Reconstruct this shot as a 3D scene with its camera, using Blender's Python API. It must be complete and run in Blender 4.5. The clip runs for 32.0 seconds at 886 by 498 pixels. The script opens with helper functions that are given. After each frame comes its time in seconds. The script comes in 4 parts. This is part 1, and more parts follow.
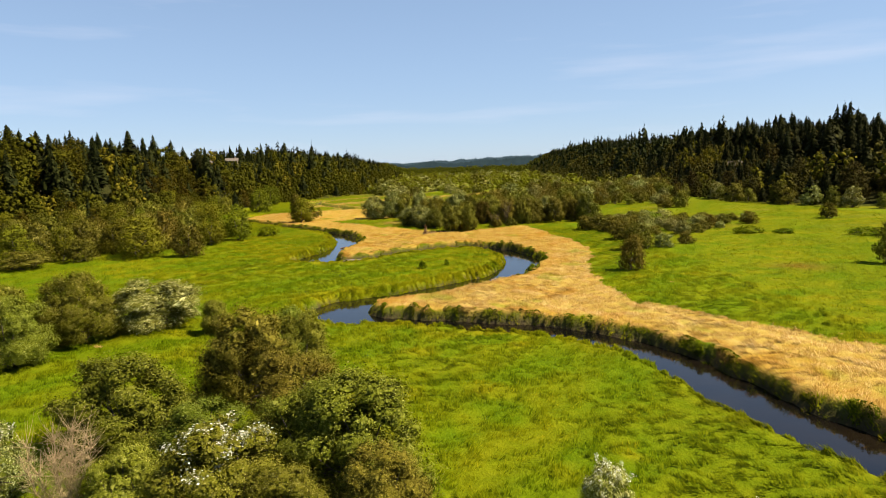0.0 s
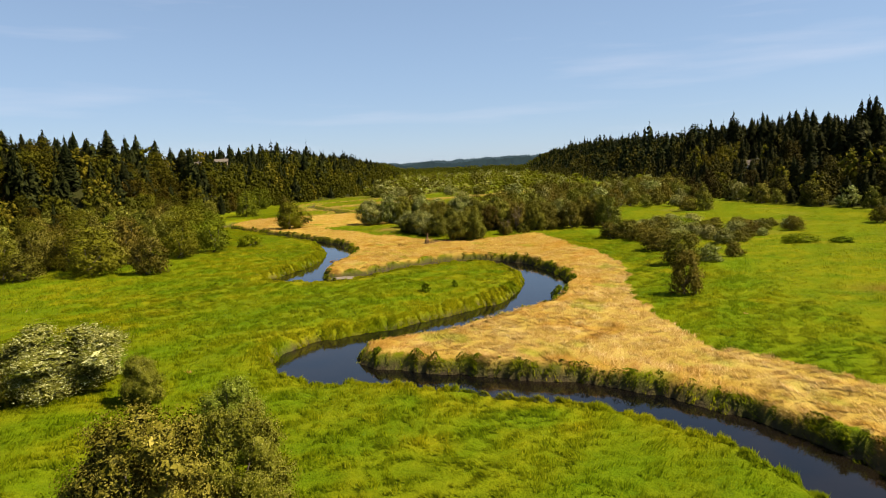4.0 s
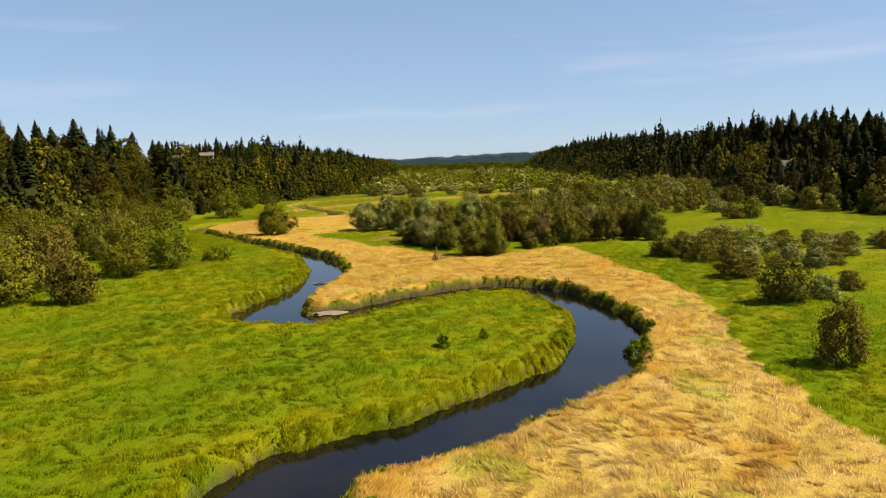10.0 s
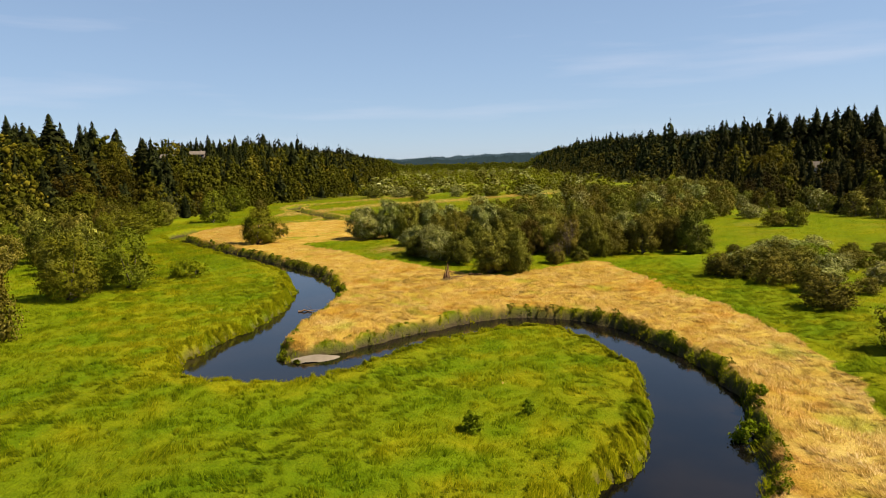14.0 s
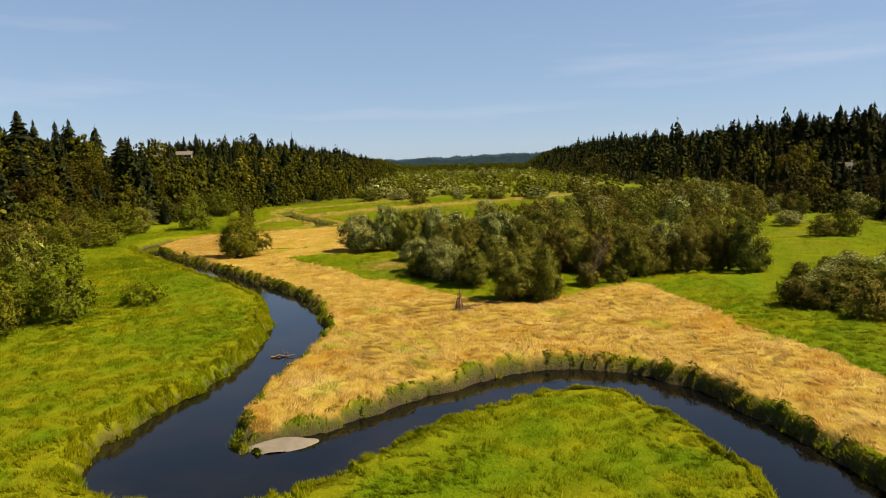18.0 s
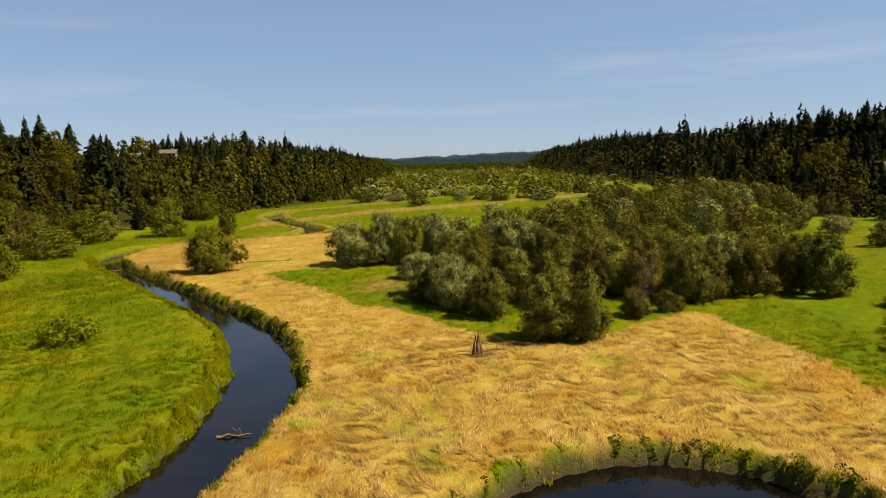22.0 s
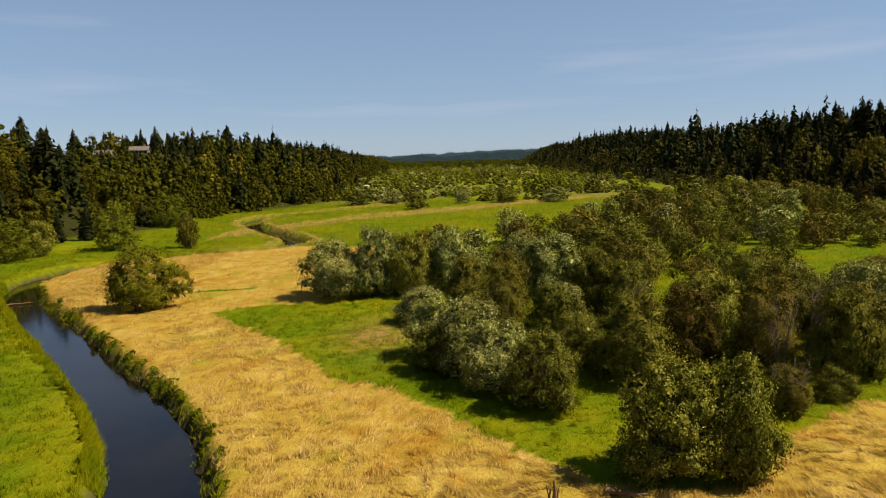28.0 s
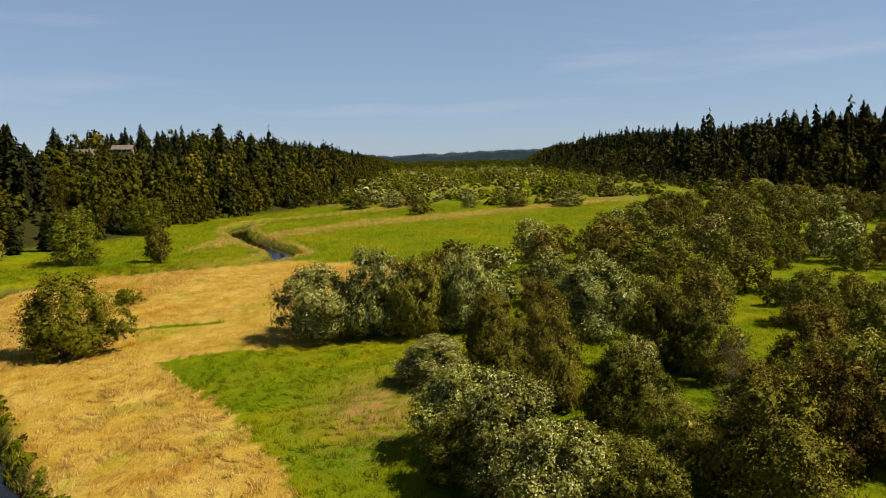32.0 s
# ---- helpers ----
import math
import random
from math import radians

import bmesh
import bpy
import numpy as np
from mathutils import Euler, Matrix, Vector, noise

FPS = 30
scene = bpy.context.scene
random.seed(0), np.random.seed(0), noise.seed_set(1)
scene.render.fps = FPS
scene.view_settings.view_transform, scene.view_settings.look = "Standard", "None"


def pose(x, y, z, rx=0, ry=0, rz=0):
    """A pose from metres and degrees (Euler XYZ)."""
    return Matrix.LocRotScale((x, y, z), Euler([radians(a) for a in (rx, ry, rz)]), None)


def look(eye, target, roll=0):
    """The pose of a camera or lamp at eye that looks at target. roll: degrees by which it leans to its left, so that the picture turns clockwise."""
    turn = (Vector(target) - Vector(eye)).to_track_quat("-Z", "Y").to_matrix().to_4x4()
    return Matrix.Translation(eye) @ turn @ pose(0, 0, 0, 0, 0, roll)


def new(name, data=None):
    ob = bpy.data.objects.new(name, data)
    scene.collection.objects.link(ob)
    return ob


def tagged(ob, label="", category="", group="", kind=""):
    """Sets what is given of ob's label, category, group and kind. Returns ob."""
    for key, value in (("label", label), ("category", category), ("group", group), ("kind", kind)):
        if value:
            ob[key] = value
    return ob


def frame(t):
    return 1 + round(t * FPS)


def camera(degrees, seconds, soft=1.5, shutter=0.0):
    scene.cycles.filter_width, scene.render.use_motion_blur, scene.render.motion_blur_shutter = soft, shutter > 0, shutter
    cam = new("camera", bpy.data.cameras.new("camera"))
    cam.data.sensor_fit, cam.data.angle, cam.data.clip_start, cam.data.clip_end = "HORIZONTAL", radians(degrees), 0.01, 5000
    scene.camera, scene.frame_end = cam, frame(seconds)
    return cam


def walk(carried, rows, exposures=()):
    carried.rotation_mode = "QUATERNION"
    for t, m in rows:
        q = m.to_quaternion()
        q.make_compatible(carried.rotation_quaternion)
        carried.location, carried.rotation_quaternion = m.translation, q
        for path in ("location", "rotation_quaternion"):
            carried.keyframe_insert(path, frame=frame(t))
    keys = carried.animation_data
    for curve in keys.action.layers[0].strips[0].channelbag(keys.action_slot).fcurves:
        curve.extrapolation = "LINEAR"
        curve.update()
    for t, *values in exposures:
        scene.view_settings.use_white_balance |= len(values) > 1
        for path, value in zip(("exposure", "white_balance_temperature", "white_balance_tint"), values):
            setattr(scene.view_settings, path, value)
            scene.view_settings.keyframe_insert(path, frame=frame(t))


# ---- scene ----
cam = camera(66.0, 32.0, 0.6)
PATH = [
    (0, (0.901, 0.256, 20.459), (0.879, 2.241, 20.219), -1.7),
    (1, (0.453, 6.475, 20.357), (0.431, 8.46, 20.115), -1.6),
    (2, (0.157, 12.654, 20.364), (0.135, 14.639, 20.122), -1.6),
    (3, (-0.303, 19.168, 20.564), (-0.324, 21.153, 20.319), -1.7),
    (3.5, (-0.547, 22.286, 20.601), (-0.564, 24.272, 20.361), -2.0),
    (6, (-1.996, 36.812, 20.865), (-2.012, 38.797, 20.62), -1.5),
    (7, (-2.595, 42.534, 20.971), (-2.61, 44.519, 20.724), -1.4),
    (8, (-3.295, 48.488, 21.079), (-3.305, 50.473, 20.83), -1.4),
    (9, (-3.903, 54.678, 21.12), (-3.912, 56.662, 20.869), -1.3),
    (10, (-4.381, 60.966, 21.111), (-4.389, 62.95, 20.86), -1.3),
    (11, (-4.909, 67.253, 21.137), (-4.918, 69.238, 20.887), -1.3),
    (12, (-5.557, 73.326, 21.185), (-5.564, 75.31, 20.935), -1.2),
    (13, (-6.183, 79.384, 21.228), (-6.19, 81.368, 20.977), -1.2),
    (14, (-6.783, 85.623, 21.218), (-6.79, 87.608, 20.967), -1.1),
    (14.5, (-7.021, 88.803, 21.228), (-7.027, 90.787, 20.976), -1.2),
    (17, (-8.328, 103.625, 21.4), (-8.332, 105.61, 21.152), -1.1),
    (18, (-8.825, 109.783, 21.522), (-8.826, 111.768, 21.272), -1.1),
    (19, (-9.437, 115.908, 21.543), (-9.434, 117.893, 21.293), -1.1),
    (20, (-9.933, 122.182, 21.589), (-9.928, 124.166, 21.338), -1.1),
    (21, (-10.223, 128.285, 21.564), (-10.218, 130.269, 21.312), -1.2),
    (22, (-10.464, 134.398, 21.581), (-10.458, 136.382, 21.328), -1.1),
    (23, (-10.931, 140.57, 21.594), (-10.922, 142.553, 21.339), -1.1),
    (24, (-11.351, 146.831, 21.658), (-11.34, 148.814, 21.4), -1.1),
    (25, (-11.677, 153.139, 21.609), (-11.663, 155.122, 21.353), -1.2),
    (28, (-12.985, 171.473, 21.561), (-12.966, 173.456, 21.301), -1.2),
    (29, (-13.64, 177.605, 21.583), (-13.617, 179.588, 21.323), -1.2),
    (30, (-14.384, 183.63, 21.723), (-14.354, 185.613, 21.462), -1.2),
    (31, (-14.513, 189.527, 21.925), (-14.488, 191.51, 21.665), -1.0),
    (32, (-14.517, 195.412, 22.041), (-14.5, 197.395, 21.781), -1.0),
]
walk(cam, [(t, look(eye, target, roll)) for t, eye, target, roll in PATH],
     [(t, stops, 6750, 12.5) for t, stops in ((0, 1.27), (3, 1.15), (6, 1.14), (13, 1.11), (19, 0.95), (25, 0.80), (32, 0.76))])

# ---- sky and sun ----
SUN_ELEVATION, SUN_AZIMUTH = radians(52), radians(96)   # azimuth from +y towards +x
world = bpy.data.worlds.new("sky")
scene.world = world
world.use_nodes = True
wn, wl = world.node_tree.nodes, world.node_tree.links
wn.clear()
w_out, w_bg, w_sky = wn.new("ShaderNodeOutputWorld"), wn.new("ShaderNodeBackground"), wn.new("ShaderNodeTexSky")
w_sky.sky_type, w_sky.sun_disc = "NISHITA", False
w_sky.sun_elevation, w_sky.sun_rotation = SUN_ELEVATION, SUN_AZIMUTH
w_sky.altitude, w_sky.air_density, w_sky.dust_density, w_sky.ozone_density = 60, 0.8, 0.2, 1.5
w_bg.inputs["Strength"].default_value = 0.054
w_co, w_map, w_noise, w_ramp, w_mix = (wn.new("ShaderNodeTexCoord"), wn.new("ShaderNodeMapping"), wn.new("ShaderNodeTexNoise"),
                                       wn.new("ShaderNodeValToRGB"), wn.new("ShaderNodeMixRGB"))
w_map.inputs["Scale"].default_value = (1.2, 1.2, 11.0)
w_map.inputs["Rotation"].default_value = (0.0, radians(4), 0.0)
w_noise.inputs["Scale"].default_value, w_noise.inputs["Detail"].default_value = 2.1, 7.0
w_ramp.color_ramp.elements[0].position, w_ramp.color_ramp.elements[1].position = 0.52, 0.80
w_ramp.color_ramp.elements[1].color = (0.35, 0.35, 0.35, 1)
w_mix.inputs[2].default_value = (7.0, 7.2, 7.8, 1)
wl.new(w_co.outputs["Generated"], w_map.inputs["Vector"])
wl.new(w_map.outputs["Vector"], w_noise.inputs["Vector"])
wl.new(w_noise.outputs["Fac"], w_ramp.inputs["Fac"])
wl.new(w_ramp.outputs["Color"], w_mix.inputs[0])
w_tint = wn.new("ShaderNodeMixRGB")
w_tint.blend_type = "MULTIPLY"
w_tint.inputs[0].default_value, w_tint.inputs[2].default_value = 1.0, (0.99, 1.0, 1.06, 1)
w_sep, w_low, w_haze = wn.new("ShaderNodeSeparateXYZ"), wn.new("ShaderNodeMapRange"), wn.new("ShaderNodeMixRGB")
w_low.inputs["From Min"].default_value, w_low.inputs["From Max"].default_value = 0.75, 0.12
w_low.inputs["To Min"].default_value, w_low.inputs["To Max"].default_value = 0.0, 0.58
w_haze.inputs[2].default_value = (3.15, 4.75, 6.5, 1)
wl.new(w_co.outputs["Generated"], w_sep.inputs[0])
wl.new(w_sep.outputs["Z"], w_low.inputs["Value"])
wl.new(w_low.outputs["Result"], w_haze.inputs[0])
wl.new(w_sky.outputs["Color"], w_haze.inputs[1])
wl.new(w_haze.outputs["Color"], w_mix.inputs[1])
wl.new(w_mix.outputs["Color"], w_tint.inputs[1])
wl.new(w_tint.outputs["Color"], w_bg.inputs["Color"])
wl.new(w_bg.outputs["Background"], w_out.inputs["Surface"])

sun_data = bpy.data.lights.new("sun", "SUN")
sun_data.energy, sun_data.angle, sun_data.color = 5.0, radians(0.53), (1.0, 0.92, 0.76)
sun = new("sun", sun_data)
sun_way = Vector((math.cos(SUN_ELEVATION) * math.sin(SUN_AZIMUTH), math.cos(SUN_ELEVATION) * math.cos(SUN_AZIMUTH), math.sin(SUN_ELEVATION)))
sun.matrix_basis = look(sun_way * 300, (0, 0, 0))


# ---- materials ----
def node_material(name):
    m = bpy.data.materials.new(name)
    m.use_nodes = True
    m.node_tree.nodes.clear()
    return m, m.node_tree.nodes, m.node_tree.links


def noise_node(n, l, scale, detail=3.0, vector=None, rough=0.55):
    t = n.new("ShaderNodeTexNoise")
    t.inputs["Scale"].default_value, t.inputs["Detail"].default_value, t.inputs["Roughness"].default_value = scale, detail, rough
    if vector is None:
        vector = n.new("ShaderNodeTexCoord").outputs["Object"]
    l.new(vector, t.inputs["Vector"])
    return t.outputs["Fac"]


def mix_colour(n, l, fac, a, b, blend="MIX"):
    m = n.new("ShaderNodeMixRGB")
    m.blend_type = blend
    for value, socket in ((fac, m.inputs[0]), (a, m.inputs[1]), (b, m.inputs[2])):
        if isinstance(value, (int, float)):
            socket.default_value = value
        elif isinstance(value, tuple):
            socket.default_value = (*value, 1)
        else:
            l.new(value, socket)
    return m.outputs[0]


def stretch(n, l, value, lo, hi):
    r = n.new("ShaderNodeMapRange")
    r.inputs["From Min"].default_value, r.inputs["From Max"].default_value = lo, hi
    l.new(value, r.inputs["Value"])
    return r.outputs["Result"]


def leaf_material(name, dark, mid, pale, pale_share=0.12, patch=0.35, translucent=0.30, gloss=0.5, second=None, second_scale=0.1, second_share=0.5, tinted=False):
    """Foliage: varies leaf by leaf, tree by tree and in patches over the crown; light shines through."""
    m, n, l = node_material(name)
    geo, info = n.new("ShaderNodeNewGeometry"), n.new("ShaderNodeObjectInfo")
    ramp = n.new("ShaderNodeValToRGB")
    e = ramp.color_ramp.elements
    e[0].position, e[0].color = 0.0, (*dark, 1)
    e[1].position, e[1].color = 1.0, (*pale, 1)
    k = e.new(0.5)
    k.color = (*mid, 1)
    k = e.new(1.0 - pale_share)
    k.color = (*[0.75 * a + 0.25 * b for a, b in zip(mid, pale)], 1)
    l.new(geo.outputs["Random Per Island"], ramp.inputs["Fac"])
    spot = stretch(n, l, noise_node(n, l, patch), 0.35, 0.65)
    col = mix_colour(n, l, spot, mix_colour(n, l, 0.35, ramp.outputs["Color"], dark), ramp.outputs["Color"])
    if second:
        col = mix_colour(n, l, stretch(n, l, noise_node(n, l, second_scale, 4.0), second_share, second_share + 0.16), col, second)
    tint = n.new("ShaderNodeHueSaturation")
    hue, val = n.new("ShaderNodeMapRange"), n.new("ShaderNodeMapRange")
    hue.inputs["To Min"].default_value, hue.inputs["To Max"].default_value = 0.472, 0.518
    val.inputs["To Min"].default_value, val.inputs["To Max"].default_value = 0.72, 1.36
    l.new(info.outputs["Random"], hue.inputs["Value"])
    mul = n.new("ShaderNodeMath")
    mul.operation, mul.inputs[1].default_value = "MULTIPLY", 7.31
    fr = n.new("ShaderNodeMath")
    fr.operation = "FRACT"
    l.new(info.outputs["Random"], mul.inputs[0])
    l.new(mul.outputs[0], fr.inputs[0])
    l.new(fr.outputs[0], val.inputs["Value"])
    l.new(hue.outputs[0], tint.inputs["Hue"])
    l.new(val.outputs[0], tint.inputs["Value"])
    l.new(col, tint.inputs["Color"])
    col = tint.outputs["Color"]
    if tinted:
        state = n.new("ShaderNodeAttribute")
        state.attribute_name = "tint"
        col = mix_colour(n, l, 1.0, col, state.outputs["Color"], "MULTIPLY")
    b, t, mix, out = (n.new("ShaderNodeBsdfPrincipled"), n.new("ShaderNodeBsdfTranslucent"), n.new("ShaderNodeMixShader"),
                      n.new("ShaderNodeOutputMaterial"))
    b.inputs["Roughness"].default_value = gloss
    b.inputs["Specular IOR Level"].default_value = 0.02
    mix.inputs[0].default_value = translucent
    l.new(col, b.inputs["Base Color"])
    l.new(mix_colour(n, l, 1.0, col, (1.15, 1.1, 0.5), "MULTIPLY"), t.inputs["Color"])
    l.new(b.outputs[0], mix.inputs[1])
    l.new(t.outputs[0], mix.inputs[2])
    l.new(mix.outputs[0], out.inputs["Surface"])
    return m


def solid_material(name, a, b, scale, rough=0.85, bump=0.3, metal=0.0, fine=None):
    """A rough solid in two colours, mixed at two scales, with relief."""
    m, n, l = node_material(name)
    big, small = noise_node(n, l, scale), noise_node(n, l, fine or scale * 7, 5.0)
    col = mix_colour(n, l, stretch(n, l, big, 0.3, 0.7), a, b)
    col = mix_colour(n, l, stretch(n, l, small, 0.25, 0.75), mix_colour(n, l, 1.0, col, (0.72, 0.72, 0.72), "MULTIPLY"), col)
    p, out, bp = n.new("ShaderNodeBsdfPrincipled"), n.new("ShaderNodeOutputMaterial"), n.new("ShaderNodeBump")
    p.inputs["Roughness"].default_value, p.inputs["Metallic"].default_value = rough, metal
    p.inputs["Specular IOR Level"].default_value = 0.08 if rough > 0.5 else 0.5
    bp.inputs["Strength"].default_value, bp.inputs["Distance"].default_value = bump, 0.02
    l.new(small, bp.inputs["Height"])
    l.new(bp.outputs[0], p.inputs["Normal"])
    l.new(col, p.inputs["Base Color"])
    l.new(p.outputs[0], out.inputs["Surface"])
    return m


def ground_material():
    """Soil and short sward: green meadow, dry straw, muddy banks, woodland floor, by the plan's own fields."""
    m, n, l = node_material("ground")
    def field(name):
        a = n.new("ShaderNodeAttribute")
        a.attribute_name = name
        return a.outputs["Fac"]
    co = n.new("ShaderNodeTexCoord").outputs["Object"]
    n1, n2, n3 = noise_node(n, l, 0.035, 4.0, co), noise_node(n, l, 0.6, 5.0, co), noise_node(n, l, 3.2, 5.0, co, 0.7)
    green = mix_colour(n, l, stretch(n, l, n1, 0.35, 0.65), GREEN_A, GREEN_B)
    green = mix_colour(n, l, stretch(n, l, n2, 0.3, 0.75), green, GREEN_C)
    dry = mix_colour(n, l, stretch(n, l, n2, 0.3, 0.7), DRY_A, DRY_B)
    dry = mix_colour(n, l, stretch(n, l, n1, 0.58, 0.80), dry, (0.27, 0.21, 0.016))
    state = n.new("ShaderNodeAttribute")
    state.attribute_name = "tint"
    col = mix_colour(n, l, 1.0, mix_colour(n, l, field("dry"), green, dry), state.outputs["Color"], "MULTIPLY")
    col = mix_colour(n, l, field("pale"), col, mix_colour(n, l, stretch(n, l, n2, 0.3, 0.7), (0.1330, 0.1330, 0.0105), (0.1820, 0.1540, 0.0280)))
    col = mix_colour(n, l, stretch(n, l, n3, 0.25, 0.8), mix_colour(n, l, 1.0, col, (0.72, 0.74, 0.68), "MULTIPLY"), col)
    col = mix_colour(n, l, field("mud"), col, mix_colour(n, l, n2, (0.0350, 0.0252, 0.0140), (0.0700, 0.0525, 0.0280)))
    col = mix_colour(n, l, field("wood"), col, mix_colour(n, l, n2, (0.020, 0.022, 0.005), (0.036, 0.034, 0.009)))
    p, out, bp = n.new("ShaderNodeBsdfPrincipled"), n.new("ShaderNodeOutputMaterial"), n.new("ShaderNodeBump")
    p.inputs["Roughness"].default_value, p.inputs["Specular IOR Level"].default_value = 0.95, 0.02
    bp.inputs["Strength"].default_value, bp.inputs["Distance"].default_value = 0.8, 0.35
    l.new(n3, bp.inputs["Height"])
    l.new(bp.outputs[0], p.inputs["Normal"])
    l.new(col, p.inputs["Base Color"])
    l.new(p.outputs[0], out.inputs["Surface"])
    return m


def water_material():
    m, n, l = node_material("river_water")
    co = n.new("ShaderNodeTexCoord").outputs["Object"]
    p, out, bp = n.new("ShaderNodeBsdfPrincipled"), n.new("ShaderNodeOutputMaterial"), n.new("ShaderNodeBump")
    col = mix_colour(n, l, stretch(n, l, noise_node(n, l, 0.09, 3.0, co), 0.4, 0.65), (0.002, 0.002, 0.002), (0.008, 0.0055, 0.003))
    p.inputs["Roughness"].default_value, p.inputs["IOR"].default_value = 0.06, 1.33
    bp.inputs["Strength"].default_value, bp.inputs["Distance"].default_value = 0.12, 0.05
    l.new(noise_node(n, l, 2.2, 3.0, co), bp.inputs["Height"])
    l.new(bp.outputs[0], p.inputs["Normal"])
    l.new(col, p.inputs["Base Color"])
    l.new(p.outputs[0], out.inputs["Surface"])
    return m


GREEN_A, GREEN_B, GREEN_C = (0.084, 0.120, 0.002), (0.122, 0.154, 0.003), (0.160, 0.174, 0.004)
DRY_A, DRY_B = (0.34, 0.212, 0.028), (0.45, 0.300, 0.052)
GROUND, WATER = ground_material(), water_material()
GRASS = leaf_material("meadow_grass", (0.062, 0.094, 0.001), (0.160, 0.200, 0.002), (0.29, 0.31, 0.009), 0.15, 0.40, 0.45, 0.8, None, 0.09, 0.52, True)
STRAW = leaf_material("dry_grass", (0.23, 0.140, 0.014), (0.42, 0.290, 0.046), (0.66, 0.50, 0.145), 0.22, 0.30, 0.28, 0.8, None, 0.11, 0.50, True)
BANK = leaf_material("bank_plants", (0.055, 0.080, 0.002), (0.105, 0.140, 0.003), (0.170, 0.190, 0.008), 0.15, 0.3, 0.2, 0.7)
WILLOW = leaf_material("willow_leaves", (0.042, 0.044, 0.002), (0.102, 0.096, 0.007), (0.30, 0.28, 0.060), 0.16, 0.5, 0.05, 0.7)
SILVER = leaf_material("silver_willow_leaves", (0.054, 0.058, 0.004), (0.156, 0.156, 0.020), (0.56, 0.56, 0.24), 0.20, 0.5, 0.05, 0.7)
OLIVE = leaf_material("olive_brown_leaves", (0.048, 0.043, 0.003), (0.106, 0.090, 0.009), (0.24, 0.200, 0.036), 0.12, 0.5, 0.05, 0.7)
ALDER = leaf_material("broadleaf_leaves", (0.060, 0.064, 0.003), (0.092, 0.096, 0.005), (0.140, 0.140, 0.010), 0.12, 0.35, 0.08, 0.7)
MAPLE = leaf_material("slope_leaves", (0.036, 0.032, 0.002), (0.058, 0.050, 0.003), (0.084, 0.072, 0.005), 0.10, 0.1, 0.06, 0.7)
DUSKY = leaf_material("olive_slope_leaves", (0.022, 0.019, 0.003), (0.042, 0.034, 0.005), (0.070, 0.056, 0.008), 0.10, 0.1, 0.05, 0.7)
POPLAR = leaf_material("yellow_green_leaves", (0.060, 0.052, 0.003), (0.092, 0.080, 0.005), (0.125, 0.108, 0.010), 0.12, 0.1, 0.10, 0.7)
FAR_GREEN = leaf_material("far_scrub_leaves", (0.105, 0.110, 0.004), (0.180, 0.182, 0.008), (0.27, 0.26, 0.02), 0.15, 0.2, 0.16, 0.7)
NEEDLE = leaf_material("conifer_needles", (0.0080, 0.0100, 0.0024), (0.0175, 0.0205, 0.0042), (0.034, 0.036, 0.007), 0.10, 0.15, 0.02, 0.7)
TWIG = solid_material("dry_twigs", (0.20, 0.130, 0.050), (0.29, 0.205, 0.09), 2.0, 0.9, 0.3)
BARK = solid_material("bark", (0.0700, 0.0546, 0.0385), (0.1330, 0.1085, 0.0805), 1.5, 0.9, 0.6)
DEADWOOD = solid_material("dead_wood", (0.13, 0.066, 0.030), (0.28, 0.16, 0.075), 2.0, 0.9, 0.6)
GRAVEL = solid_material("gravel", (0.16, 0.13, 0.09), (0.22, 0.18, 0.13), 0.7, 0.95, 0.5, 0.0, 14)
WALL = solid_material("house_wall", (0.1960, 0.1400, 0.0980), (0.2380, 0.1750, 0.1260), 0.5, 0.85, 0.15)
WALL_PALE = solid_material("pale_house_wall", (0.3850, 0.3710, 0.3500), (0.4410, 0.4270, 0.3990), 0.5, 0.85, 0.15)
ROOF = solid_material("house_roof", (0.125, 0.100, 0.078), (0.17, 0.14, 0.11), 0.8, 0.9, 0.4)
PANE = solid_material("window_pane", (0.02, 0.024, 0.028), (0.03, 0.034, 0.04), 0.4, 0.12, 0.0)
TRIM = solid_material("white_trim", (0.62, 0.60, 0.56), (0.70, 0.68, 0.64), 0.8, 0.7, 0.1)


# ---- mesh helpers ----
rng = np.random.default_rng(7)


def mesh_of(name, verts, faces, material, smooth=False, normals=None, tint=None):
    """One mesh from arrays of vertices and of faces with the same number of corners; normals and tints by vertex."""
    verts, faces = np.asarray(verts, np.float32), np.asarray(faces, np.int32)
    k = faces.shape[1]
    me = bpy.data.meshes.new(name)
    me.vertices.add(len(verts))
    me.vertices.foreach_set("co", verts.ravel())
    me.loops.add(faces.size)
    me.loops.foreach_set("vertex_index", faces.ravel())
    me.polygons.add(len(faces))
    me.polygons.foreach_set("loop_start", np.arange(0, faces.size, k, dtype=np.int32))
    if smooth or normals is not None:
        me.polygons.foreach_set("use_smooth", np.ones(len(faces), bool))
    me.materials.append(material)
    if normals is not None:
        me.attributes.new("custom_normal", "FLOAT_VECTOR", "POINT").data.foreach_set("vector", np.asarray(normals, np.float32).ravel())
    if tint is not None:
        me.attributes.new("tint", "FLOAT_COLOR", "POINT").data.foreach_set("color", np.column_stack([tint, np.ones(len(tint))]).astype(np.float32).ravel())
    me.update(calc_edges=True)
    return me


